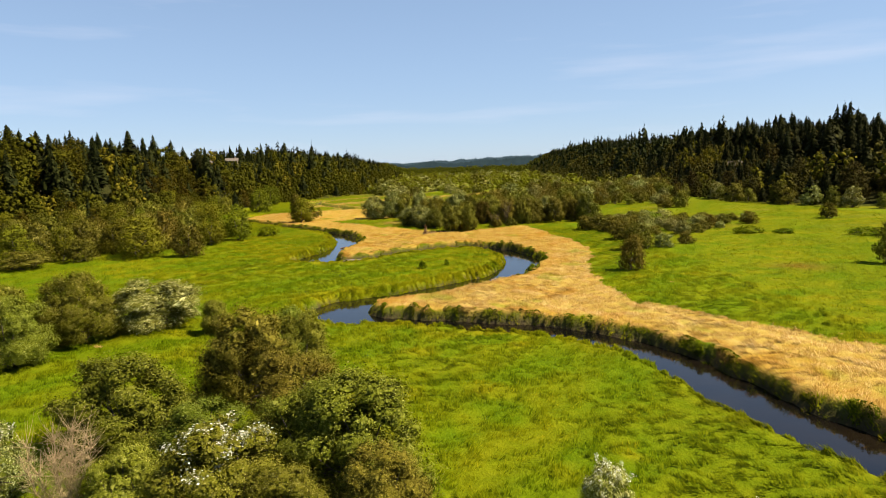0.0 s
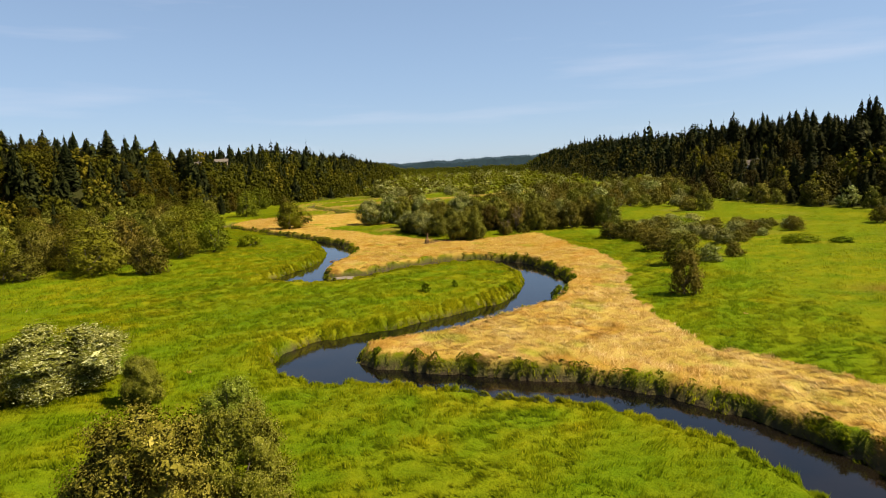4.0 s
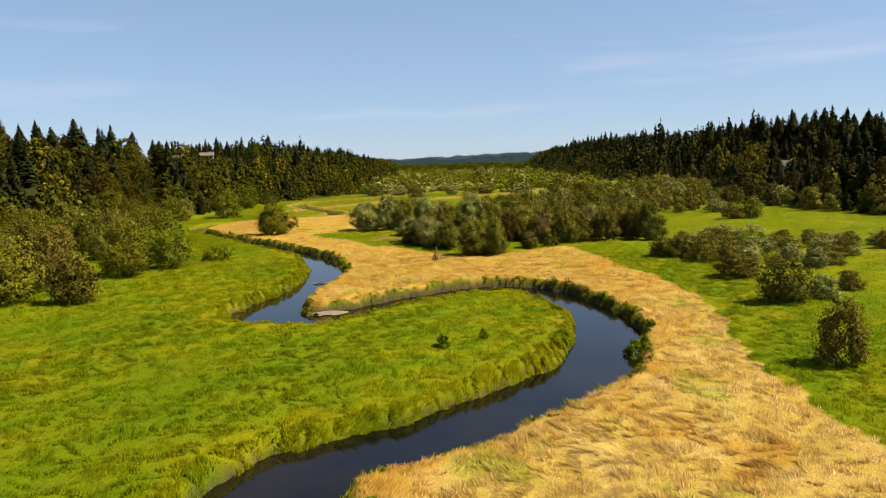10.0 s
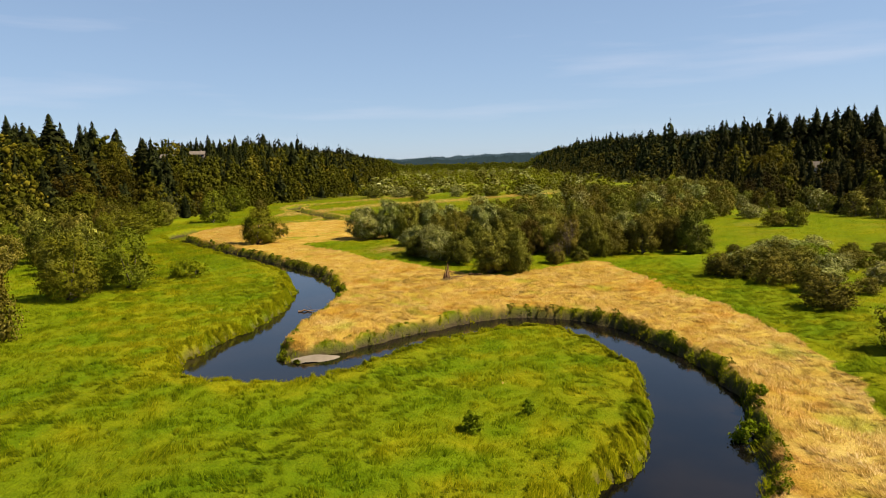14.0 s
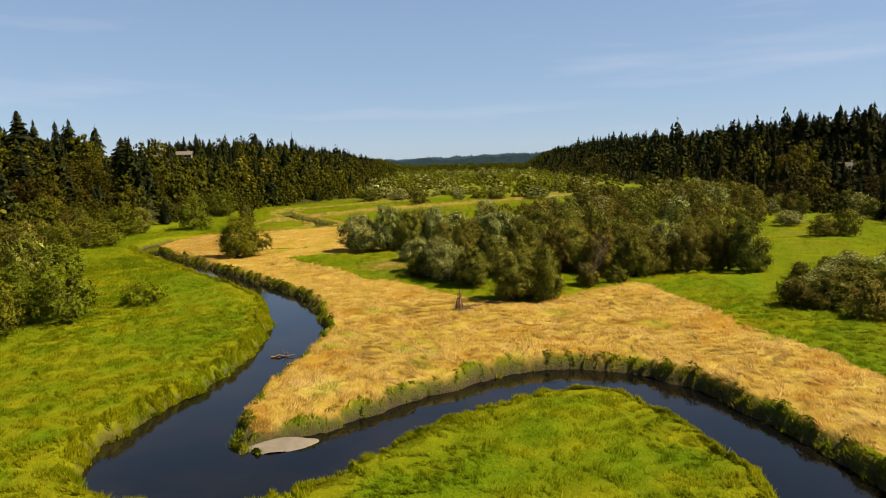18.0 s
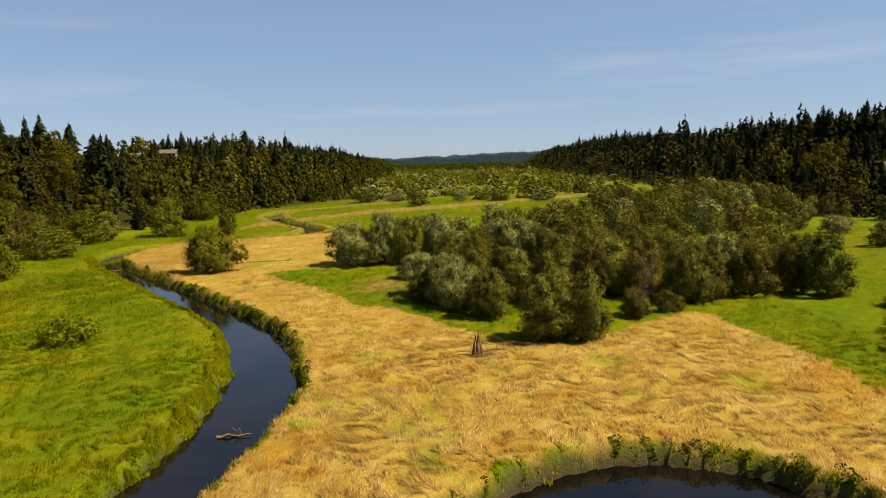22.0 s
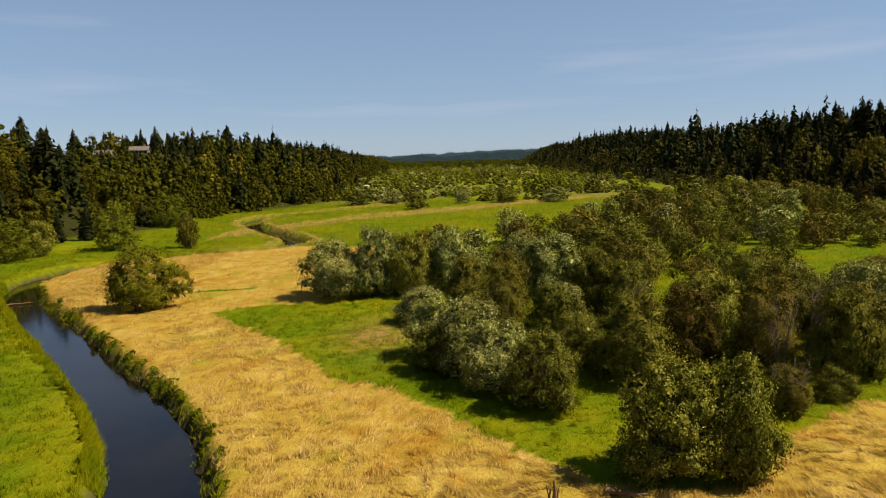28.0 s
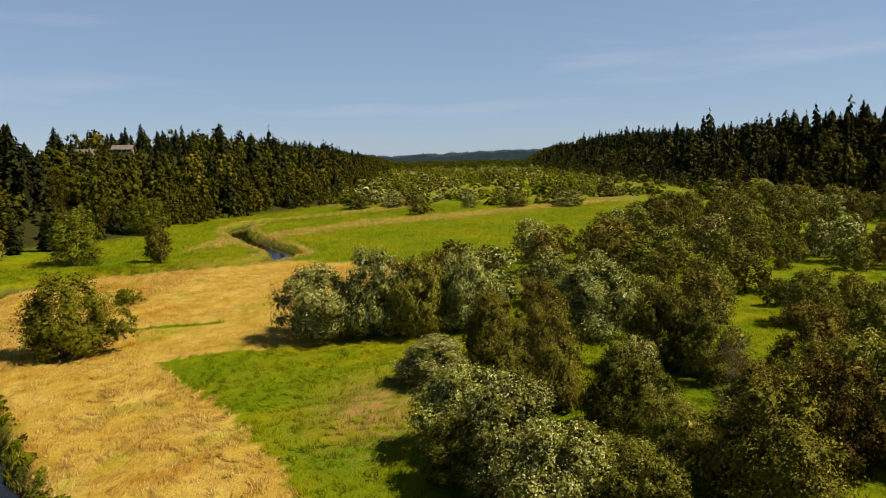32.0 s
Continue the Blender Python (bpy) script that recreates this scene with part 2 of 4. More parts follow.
def join(pieces):
    """Vertices, faces and, where given, normals of several pieces as one."""
    out, k = [[] for _ in pieces[0]], 0
    for piece in pieces:
        for i, a in enumerate(piece):
            out[i].append(np.asarray(a) + (k if i == 1 else 0))
        k += len(piece[0])
    return tuple(np.concatenate(a) for a in out)


def part(name, bm, material, parent, label=""):
    """Links a bmesh as one mesh object under a thing or a part."""
    me = bpy.data.meshes.new(name)
    bm.to_mesh(me)
    bm.free()
    me.materials.append(material)
    ob = new(name, me)
    ob.parent = parent
    return tagged(ob, label)


def unit(a):
    return a / np.maximum(np.linalg.norm(a, axis=-1, keepdims=True), 1e-6)


def leaves(centres, outward, size, spread, r, soft=0.35):
    """Folded rhombic leaf sprays at the centres, roughly facing outward; the shading follows the clump more than the single leaf."""
    n = len(centres)
    outward = unit(outward)
    nor = unit(outward + r.normal(0, spread, (n, 3)))
    a = unit(np.cross(nor, r.normal(0, 1, (n, 3))))
    b = np.cross(nor, a)
    s = (np.asarray(size) * r.uniform(0.6, 1.35, n))[:, None]
    long, wide = a * s, b * s * r.uniform(0.46, 0.74, (n, 1))
    lift = nor * s * 0.14
    v = np.stack([centres - long, centres - wide + lift, centres + long, centres + wide + lift], 1).reshape(-1, 3)
    i = np.arange(n)[:, None] * 4
    f = np.concatenate([i + [0, 1, 2], i + [0, 2, 3]], 1).reshape(-1, 3)
    return v, f, np.repeat(unit(outward * (1 - soft) + nor * soft), 4, 0)


def tube(points, radii, sides=6):
    """A tapered tube of triangles along points."""
    p = np.asarray(points, float)
    n = len(p)
    way = unit(np.gradient(p, axis=0))
    side = unit(np.cross(way, [0.31, 0.17, 0.93]) + 1e-4)
    up = np.cross(way, side)
    a = np.linspace(0, 2 * math.pi, sides, endpoint=False)
    ring = np.cos(a)[None, :, None] * side[:, None] + np.sin(a)[None, :, None] * up[:, None]
    v = (p[:, None] + ring * np.asarray(radii)[:, None, None]).reshape(-1, 3)
    f = []
    for i in range(n - 1):
        for j in range(sides):
            q, w = i * sides + j, i * sides + (j + 1) % sides
            f += [(q, w, w + sides), (q, w + sides, q + sides)]
    return v, np.array(f)


def heart_shape():
    """Points and triangles of a round lump."""
    bm = bmesh.new()
    bmesh.ops.create_icosphere(bm, subdivisions=1, radius=1.0)
    v, f = np.array([p.co[:] for p in bm.verts]), np.array([[p.index for p in q.verts] for q in bm.faces])
    bm.free()
    return v, f


HEART = heart_shape()


def hearts(hub, size, squash, r):
    """The dense leafy inside of each lobe of a far tree, lumpy."""
    v, f = HEART
    n, k = len(hub), len(v)
    out = hub[:, None] + v[None] * r.uniform(0.50, 0.90, (n, k, 1)) * size[:, None, None] * squash
    nor = unit(v[None] + r.normal(0, 0.45, (n, k, 3)))
    return out.reshape(-1, 3), (f[None] + (np.arange(n) * k)[:, None, None]).reshape(-1, 3), nor.reshape(-1, 3)


def leafy_parts(h, w, count, leaf, r, stems=4, lobes=16, low=0.08, column=False, ragged=0.25):
    """Trunk and crown of a broad-leaved tree or bush: bent stems that end in rounded lobes of leaf sprays, with shoots standing out of them."""
    tops = []
    bend = r.uniform(0, 6.28)
    for i in range(lobes):
        u = (i + 0.5) / lobes
        zf = u ** 1.15
        prof = 0.85 + 0.15 * math.sin(zf * 3) if column else math.sqrt(max(0.03, 1 - ((zf - 0.30) / 0.76) ** 2))
        prof *= 1 + 0.16 * math.sin(2 * (i * 2.4) + bend)
        a = i * 2.4 + r.uniform(-0.5, 0.5)
        d = 0.36 * w * prof * r.uniform(0.55, 1.12)
        size = w * r.uniform(0.085, 0.185) * (1.12 - 0.40 * zf) * min(1.0, 1.9 / math.sqrt(lobes / 9))
        tops.append((d * math.cos(a), d * math.sin(a), h * (low + 0.04 + (0.86 - low) * zf * r.uniform(0.90, 1.08)), size))
    tops.append((r.normal(0, 0.06 * w), r.normal(0, 0.06 * w), h * 0.88, 0.11 * w))
    pieces = []
    for i in range(stems):
        t = tops[(i * 3 + 1) % len(tops)]
        base = np.array([r.normal(0, 0.05 * w), r.normal(0, 0.05 * w), -0.25])
        end = np.array([t[0], t[1], t[2]])
        mid = (base + end) / 2 + r.normal(0, 0.05 * w, 3)
        pieces.append(tube([base, base * 0.6 + mid * 0.4, mid, (mid + end) / 2, end], np.array([0.03, 0.025, 0.018, 0.012, 0.004]) * h * r.uniform(0.6, 1.0), 5))
        for j in range(2):
            o = tops[r.integers(len(tops))]
            pieces.append(tube([mid, (mid + np.array(o[:3])) / 2 + r.normal(0, 0.03 * w, 3), np.array(o[:3])], np.array([0.013, 0.008, 0.003]) * h, 4))
    trunk = join(pieces)
    hub, size = np.array([t[:3] for t in tops]), np.array([t[3] for t in tops])
    squash = np.array([1, 1, min(1.25, max(0.75, 0.9 * h / w))])
    # throw sprays on the lobes and drop those buried in a neighbour
    per = 5 if count > 1500 else 2
    twigs = int(1.9 * count / per)
    which = r.choice(len(tops), twigs, p=size ** 2 / (size ** 2).sum())
    d = unit(r.normal(0, 1, (twigs, 3)) + [0, 0, 0.35])
    c = hub[which] + d * (size[which] * r.uniform(0.78, 1.06, twigs))[:, None] * squash
    gap = (np.linalg.norm((c[:, None] - hub[None]) / squash, axis=2) / size[None])
    free = np.flatnonzero(gap.min(1) > 0.70)[:count // per]
    c, d, which = c[free], d[free], which[free]
    twigs = len(c)
    axis = unit(c - [0, 0, 0.25 * h])
    shoot = unit(0.9 * d + 0.4 * axis + [0, 0, 0.40] + r.normal(0, 0.45, (twigs, 3)))
    length = (0.28 + 1.9 * ragged * r.uniform(0, 1, twigs) ** 4 * 2.2) * size[which]
    face = unit(d + 0.45 * axis + [0, 0, 0.15])
    c, out, shoot, length = np.repeat(c, per, 0), np.repeat(face, per, 0), np.repeat(shoot, per, 0), np.repeat(length, per)
    n = len(c)
    c = c + shoot * (length * r.uniform(-0.15, 1.0, n))[:, None] + r.normal(0, 1, (n, 3)) * (0.10 * length + leaf * 0.5)[:, None]
    c[:, 2] = np.where(c[:, 2] < 0.03 * h, r.uniform(0.03, 0.2, n) * h, c[:, 2])
    grow = np.array([0.49 * w / np.quantile(np.hypot(c[:, 0], c[:, 1]), 0.97)] * 2 + [0.97 * h / np.quantile(c[:, 2], 0.997)])
    trunk = (trunk[0] * grow, trunk[1])
    if count > 1000:
        inner = np.repeat(np.arange(len(tops)), max(3, count // (14 * len(tops))))
        ci = hub[inner] + r.normal(0, 0.27, (len(inner), 3)) * size[inner][:, None]
        ci[:, 2] = np.maximum(ci[:, 2], 0.06 * h)
        inside_leaves = leaves(ci * grow, unit(ci - [0, 0, 0.3 * h]), 0.34 * size[inner], 0.6, r)
    else:
        lump = hearts(hub, size, squash, r)
        inside_leaves = (np.maximum(lump[0], [-9e9, -9e9, 0.02 * h]) * grow, lump[1], lump[2])
    return trunk, join([leaves(c * grow, out, leaf, 0.42, r, 0.55), inside_leaves])



def conifer_parts(h, w, levels, boughs, r, fine=True):
    """Trunk and crown of a fir: drooping boughs in whorls on a narrowing cone, with an uneven outline."""
    lean = r.normal(0, 0.012 * h, 2)
    trunk = tube([[0, 0, -1], [lean[0] * 0.3, lean[1] * 0.3, h * 0.4], [lean[0], lean[1], h * 0.96]], [0.017 * h, 0.011 * h, 0.001 * h], 5)
    v, f, nor = [], [], []
    bulge, power = r.uniform(0, 6.28), r.uniform(0.50, 0.74)
    for i in range(levels):
        q = i / (levels - 1)
        up = 1 - (1 - q) ** 1.3
        z0 = h * (0.06 + 0.92 * up)
        reach = 0.5 * w * ((1 - up) ** power + 0.03) * r.uniform(0.80, 1.14) * min(1.0, 0.62 + 3 * q) * (1 + 0.10 * math.sin(9 * q + bulge))
        k = max(4, int(boughs * (1 - 0.5 * q)))
        turn = r.uniform(0, 6.3)
        for j in range(k):
            a = turn + 6.283 * j / k + r.normal(0, 0.22)
            rr = reach * r.uniform(0.62, 1.16)
            z = z0 + r.normal(0, 0.4 * h / levels)
            c, s = math.cos(a), math.sin(a)
            cx, cy = lean * up
            drop = rr * r.uniform(0.25, 0.55) + 0.006 * h
            for mid, reach_half in (((0.30, 0.27), (0.60, 0.22), (0.88, 0.17)) if fine else ((0.52, 0.52),)):
                half = rr * (r.uniform(0.22, 0.36) if fine else r.uniform(0.4, 0.6)) * (1.15 - 0.4 * mid)
                tilt = r.normal(0, 0.4) * half
                near, far = rr * (mid - reach_half), rr * (mid + reach_half)
                zn, zf = z + 0.012 * h - drop * (mid - reach_half), z - drop * (mid + reach_half) ** 1.3 + r.normal(0, 0.05) * rr
                mx, my, zm = cx + c * rr * mid, cy + s * rr * mid, (zn + zf) / 2 + 0.05 * rr
                b = len(v)
                v += [(cx + c * near, cy + s * near, zn), (mx - s * half, my + c * half, zm - 0.45 * half + tilt), (cx + c * far, cy + s * far, zf), (mx + s * half, my - c * half, zm - 0.45 * half - tilt)]
                f += [(b, b + 2, b + 1), (b, b + 3, b + 2)]
                e, g = r.normal(0, 0.30), r.normal(0, 0.20)
                nor += [(c - s * e, s + c * e, 0.62 + g)] * 4
    return trunk, (np.array(v), np.array(f), unit(np.array(nor)))


class Kind:
    """One kind of tree in a few variants, whose meshes all its trees share."""

    def __init__(self, name, category, crown_material, h, w, builder, variants):
        self.name, self.category, self.h, self.w, self.meshes, self.next = name, category, h, w, [], 0
        for i in range(variants):
            (tv, tf), (cv, cf, cn) = builder(np.random.default_rng(1000 + 31 * i + len(name)))
            self.meshes.append((mesh_of("trunk", tv, tf, BARK, True), mesh_of("crown", cv, cf, crown_material, True, cn)))

    def plant(self, x, y, h, w, label, group="", turn=None):
        trunk, crown = self.meshes[self.next % len(self.meshes)]
        self.next += 1
        tree = new(self.name)
        tree.matrix_basis = pose(x, y, float(ground_height(x, y)), 0, 0, rng.uniform(0, 360) if turn is None else turn) @ Matrix.Diagonal((w / self.w, w / self.w, h / self.h, 1))
        for name, me in (("trunk", trunk), ("crown", crown)):
            new(name, me).parent = tree
        return tagged(tree, label, self.category, group)


# ---- the plan: river, dry field, valley sides ----
# centre line of the river and half its width, from downstream
RIVER = [(95, 2, 4.5), (66, 15, 4.3), (45, 29, 4.2), (33, 45, 4), (28, 56, 4), (26, 66, 4), (22, 77, 4.2), (14, 86, 4.6), (4.5, 90, 4.6), (-6.5, 94, 4.3),
         (-14, 97, 5), (-17, 103, 5), (-14.5, 109, 5), (-6, 114.5, 4.8), (1.5, 121.5, 4.8), (10, 130.5, 4.6), (14, 140, 4.2), (17, 152, 4.2),
         (15.5, 166, 4), (11, 176, 4.4), (3, 178.7, 5), (-5.5, 174, 4.3), (-13.5, 167.5, 4), (-19, 160, 4.3), (-25, 157, 5), (-31.5, 160.5, 5.6),
         (-32, 170, 4.6), (-30.4, 181, 3.3), (-29, 196, 3.9), (-31, 209, 3.9)]
RIVER += [(-36, 223, 3.4), (-44, 236, 3.3), (-52, 246, 3.2), (-67, 265, 3.1), (-82, 284, 3), (-91, 298, 3), (-93, 314, 2.8), (-85, 330, 2.6), (-68, 340, 2.6),
          (-55, 351, 3), (-52.5, 364, 3.4), (-64, 387, 3.4), (-79, 417, 3.5), (-84, 440, 3.4), (-79, 458, 3), (-62, 476, 3), (-42, 505, 3), (-20, 560, 3), (5, 660, 3)]
# outer edge of the dry grass, away from the river
DRY_EDGE = [(140, 20), (95, 52), (62, 66), (48, 73), (41, 80), (33, 91), (28, 100), (26.5, 112), (27, 122), (29, 137), (32, 150), (34, 164), (33, 180), (30, 196), (28.5, 212),
            (27, 225), (23, 227), (12, 219), (5, 213), (-3, 214.5), (-10, 225), (-21.7, 236.5), (-35, 256), (-45.8, 270), (-40, 273), (-27, 278), (-22, 294), (-20, 320), (-20, 342), (-46, 347)]
# foot of the wooded slopes: x by y
LEFT_FOOT = [(-400, -165), (100, -160), (218, -146), (269, -134), (364, -121), (460, -106), (510, -84), (560, -68), (700, -72), (1100, -86), (2000, -140), (4500, -200)]
RIGHT_FOOT = [(-400, 210), (100, 190), (263, 168), (308, 143), (390, 132), (480, 151), (600, 157), (1200, 163), (2000, 220), (4500, 500)]
WATER_LEVEL = -1.6


def curve_through(points, step=1.0):
    """Catmull-Rom through the points, at even steps."""
    p = np.array(points, float)
    p = np.vstack([2 * p[0] - p[1], p, 2 * p[-1] - p[-2]])
    out = []
    for i in range(1, len(p) - 2):
        k = max(2, int(np.linalg.norm(p[i + 1, :2] - p[i, :2]) / step))
        t = np.linspace(0, 1, k, endpoint=False)[:, None]
        out.append(0.5 * (2 * p[i] + (p[i + 1] - p[i - 1]) * t + (2 * p[i - 1] - 5 * p[i] + 4 * p[i + 1] - p[i + 2]) * t ** 2
                          + (3 * p[i] - p[i - 1] - 3 * p[i + 1] + p[i + 2]) * t ** 3))
    return np.vstack(out + [p[-2:-1]])


RIVER_LINE = curve_through(RIVER, 2.0)
DRY_LINE = curve_through(DRY_EDGE, 3.0)
DRY_RING = np.vstack([DRY_LINE, RIVER_LINE[(RIVER_LINE[:, 1] < 345) | (RIVER_LINE[:, 0] < -200)][::-1][:, :2]])


def waves(x, y, length, seed):
    """Smooth unevenness of about -1 to 1."""
    r = np.random.default_rng(seed)
    x, y = np.asarray(x, np.float32), np.asarray(y, np.float32)
    total = 0
    for i in range(7):
        a, k, ph = r.uniform(0, 6.28), 6.28 / length * r.uniform(0.6, 1.7), r.uniform(0, 6.28)
        total = total + np.sin(x * np.float32(math.cos(a) * k) + y * np.float32(math.sin(a) * k) + np.float32(ph))
    return total / np.float32(3.2)


def bank_distance(x, y):
    """Metres from the water's edge (negative in the river), with a slightly uneven edge."""
    x, y = np.atleast_1d(np.asarray(x, float)), np.atleast_1d(np.asarray(y, float))
    best = np.full(x.shape, 1e9)
    near = (y < 680) & (x > -125) & (x < 110)
    if near.any():
        px, py = x[near], y[near]
        b = np.full(px.shape, 1e9)
        a, c = RIVER_LINE[:-1], RIVER_LINE[1:]
        order = np.argsort(py)
        for k in range(0, len(px), 4000):
            pick = order[k:k + 4000]
            qx, qy = px[pick, None], py[pick, None]
            close = (np.maximum(a[:, 1], c[:, 1]) > qy.min() - 16) & (np.minimum(a[:, 1], c[:, 1]) < qy.max() + 16)
            if not close.any():
                b[pick] = 16.0
                continue
            aa, cc = a[close], c[close]
            dx, dy = cc[:, 0] - aa[:, 0], cc[:, 1] - aa[:, 1]
            t = np.clip(((qx - aa[:, 0]) * dx + (qy - aa[:, 1]) * dy) / (dx * dx + dy * dy), 0, 1)
            d = np.hypot(qx - aa[:, 0] - t * dx, qy - aa[:, 1] - t * dy) - (aa[:, 2] + t * (cc[:, 2] - aa[:, 2]))
            b[pick] = d.min(1)
        b = b - 2.6 * np.exp(-((px + 22.5) / 3.4) ** 2 - ((py - 164.6) / 2.2) ** 2)
        best[near] = b + 0.35 * waves(px, py, 5.0, 3) + 0.2 * waves(px, py, 1.9, 4)
    return best


def inside(ring, x, y):
    """Whether points lie in a closed ring."""
    hit = np.zeros(x.shape, bool)
    for (x0, y0), (x1, y1) in zip(ring, np.roll(ring, -1, 0)):
        if y0 != y1:
            hit ^= ((y0 > y) != (y1 > y)) & (x < (x1 - x0) * (y - y0) / (y1 - y0) + x0)
    return hit


def smooth_step(a, b, v):
    t = np.clip((v - a) / (b - a), 0, 1)
    return t * t * (3 - 2 * t)


def slope_depth(x, y):
    """Metres beyond the foot of the left and of the right slope."""
    left = np.interp(y, *zip(*LEFT_FOOT)) - x + 8 * waves(x, y, 90, 11)
    right = x - np.interp(y, *zip(*RIGHT_FOOT)) + 8 * waves(x, y, 90, 12)
    return left, right


def height_field(x, y, d):
    left, right = slope_depth(x, y)
    z = 0.16 * waves(x, y, 24, 1) + 0.12 * waves(x, y, 6, 2) + 0.06 * waves(x, y, 2.3, 5)
    z = z + (np.interp(y, [0, 285, 345, 450, 515, 600, 3000], [33, 33, 25, 25, 27.3, 24, 22.5]) + 3 * waves(x, y, 160, 8)) * smooth_step(-4, 90, left)
    z = z + (np.interp(y, [0, 300, 600, 1340, 3000], [14, 17, 29, 40, 42]) + 3 * waves(x, y, 160, 9)) * smooth_step(-4, 95, right)
    bank = smooth_step(-0.9, 1.2, d)
    return z * bank + (WATER_LEVEL - 0.8) * (1 - bank)


def ground_height(x, y):
    x, y = np.atleast_1d(np.asarray(x, float)), np.atleast_1d(np.asarray(y, float))
    return height_field(x, y, bank_distance(x, y))[0] if x.size == 1 else height_field(x, y, bank_distance(x, y))


def dryness(x, y, d):
    """1 in the dry grass, 0 in the green."""
    jx = x + 0.7 * waves(x, y, 11, 21) + 0.45 * waves(x, y, 2.1, 24)
    jy = y + 0.7 * waves(x, y, 11, 22) + 0.45 * waves(x, y, 2.1, 25)
    strip = np.abs(y - 286.6 - 0.40 * (x + 51)) < 0.9 * np.clip(1.2 - ((x + 51) / 7) ** 2, 0, 1)       # a green strip left in the straw
    return inside(DRY_RING, jx, jy) & (d > 0.9 + 0.5 * waves(x, y, 7, 23)) & ~strip


def sward_tint(x, y, d, dry):
    """How ripe or fresh the grass stands: multiplies its colour."""
    one = np.ones((len(x), 3))
    a, b, c = waves(x, y, 34, 101), waves(x, y, 9, 102), waves(x, y, 15, 103)
    ripe = np.clip(0.22 + 0.50 * b * (a > -0.2) + 0.35 * a + 0.55 * np.clip(1.3 - np.abs(d - 1.6) / 2.2, 0, 1) + 0.30 * smooth_step(120, 200, y), 0, 1) ** 1.4
    lush = np.clip(0.5 + 0.7 * c, 0, 1) * (1 - ripe)
    green = one * (1 - ripe[:, None] * (1 - np.array([1.32, 1.10, 1.2]))) * (1 - lush[:, None] * (1 - np.array([0.74, 0.92, 0.8])))
    weed = np.exp(-((x + 20.5) / 4.5) ** 2 - ((y - 254.5) / 7.5) ** 2) * np.clip(0.75 + 0.9 * waves(x, y, 2.2, 104), 0, 1)
    green = green * (1 - weed[:, None]) + weed[:, None] * np.array([2.1, 1.05, 16.0])
    bare = np.exp(-((x - 66) / 5) ** 2 - ((y - 127) / 4) ** 2)
    green = green * (1 - 0.8 * bare[:, None]) + 0.8 * bare[:, None] * np.array([1.2, 0.6, 4.0])
    near = (1 - smooth_step(120, 205, y))[:, None]
    straw = one * (1 - near) + near * np.array([1.03, 1.08, 1.40])
    pale = np.clip(0.15 + 0.9 * waves(x, y, 12, 105) + 0.5 * waves(x, y, 4, 106), 0, 1)[:, None]
    rust = np.clip(0.9 * waves(x, y, 21, 107) + 0.7 * waves(x, y, 5, 108) - 0.35, 0, 1)[:, None] + 0.45 * np.exp(-((d - 2) / 2.5) ** 2)[:, None] * near
    fresh = np.clip(1.1 * waves(x, y, 17, 109) + 0.7 * waves(x, y, 5, 110) - 0.75, 0, 1)[:, None]
    straw = straw * (1 + pale * np.array([0.12, 0.16, 0.50])) * (1 - np.clip(rust, 0, 1) * np.array([0.10, 0.24, 0.45])) * (1 - fresh * np.array([0.26, 0.06, 0.40]))
    return np.where(dry[:, None], straw, green)


def far_band(x, y):
    """Dry strip across the far field."""
    return np.exp(-((y - np.interp(x, [-75, -62, -45, -7, 57, 120], [385, 405, 434, 466, 531, 590])) / 15) ** 2) * (x > -80) * (x < 90)


# ---- ground and water ----
def graded(lo, fine_lo, fine_hi, hi, step, grow):
    """Coordinates with even steps in the middle and growing steps outside."""
    mid = list(np.arange(fine_lo, fine_hi + 0.01, step))
    s, v = step, fine_hi
    while v < hi:
        s *= grow
        v += s
        mid.append(v)
    s, v = step, fine_lo
    while v > lo:
        s *= grow
        v -= s
        mid.insert(0, v)
    return np.array(mid)


gx, gy = graded(-1500, -98, 52, 1700, 0.64, 1.085), graded(-250, 34, 300, 4300, 0.68, 1.028)
X, Y = [a.ravel() for a in np.meshgrid(gx, gy)]
D = bank_distance(X, Y)
Z = height_field(X, Y, D)
nx, ny = len(gx), len(gy)
i0 = (np.arange(ny - 1)[:, None] * nx + np.arange(nx - 1)[None]).ravel()
ground_mesh = mesh_of("ground", np.stack([X, Y, Z], 1), np.stack([i0, i0 + 1, i0 + nx + 1, i0 + nx], 1), GROUND, True)
LEFT, RIGHT = slope_depth(X, Y)
fields = {
    "dry": dryness(X, Y, D).astype(float),
    "mud": 1 - smooth_step(-0.1, 0.42 + 0.25 * waves(X, Y, 13, 34) + 0.9 * inside(DRY_RING, X, Y), D),
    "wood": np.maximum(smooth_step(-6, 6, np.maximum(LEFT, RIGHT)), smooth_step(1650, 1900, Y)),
    "pale": smooth_step(0.1, 0.9, 1.1 * far_band(X, Y) + np.clip(1.2 - np.abs(D - 2.5) / (2.2 + 1.2 * waves(X, Y, 14, 33)), 0, 1) * (Y > 340) + (0.12 + 0.3 * waves(X, Y, 26, 31)) * smooth_step(56, 84, X) * smooth_step(150, 185, Y)
                        + 0.9 * smooth_step(-0.1, 0.4, waves(X, Y, 110, 32)) * (Y > 520)),
}
ground_mesh.attributes.new("tint", "FLOAT_COLOR", "POINT").data.foreach_set("color", np.column_stack([sward_tint(X, Y, D, fields["dry"] > 0.5), np.ones(len(X))]).astype(np.float32).ravel())
for key, values in fields.items():
    ground_mesh.attributes.new(key, "FLOAT", "POINT").data.foreach_set("value", values.astype(np.float32))
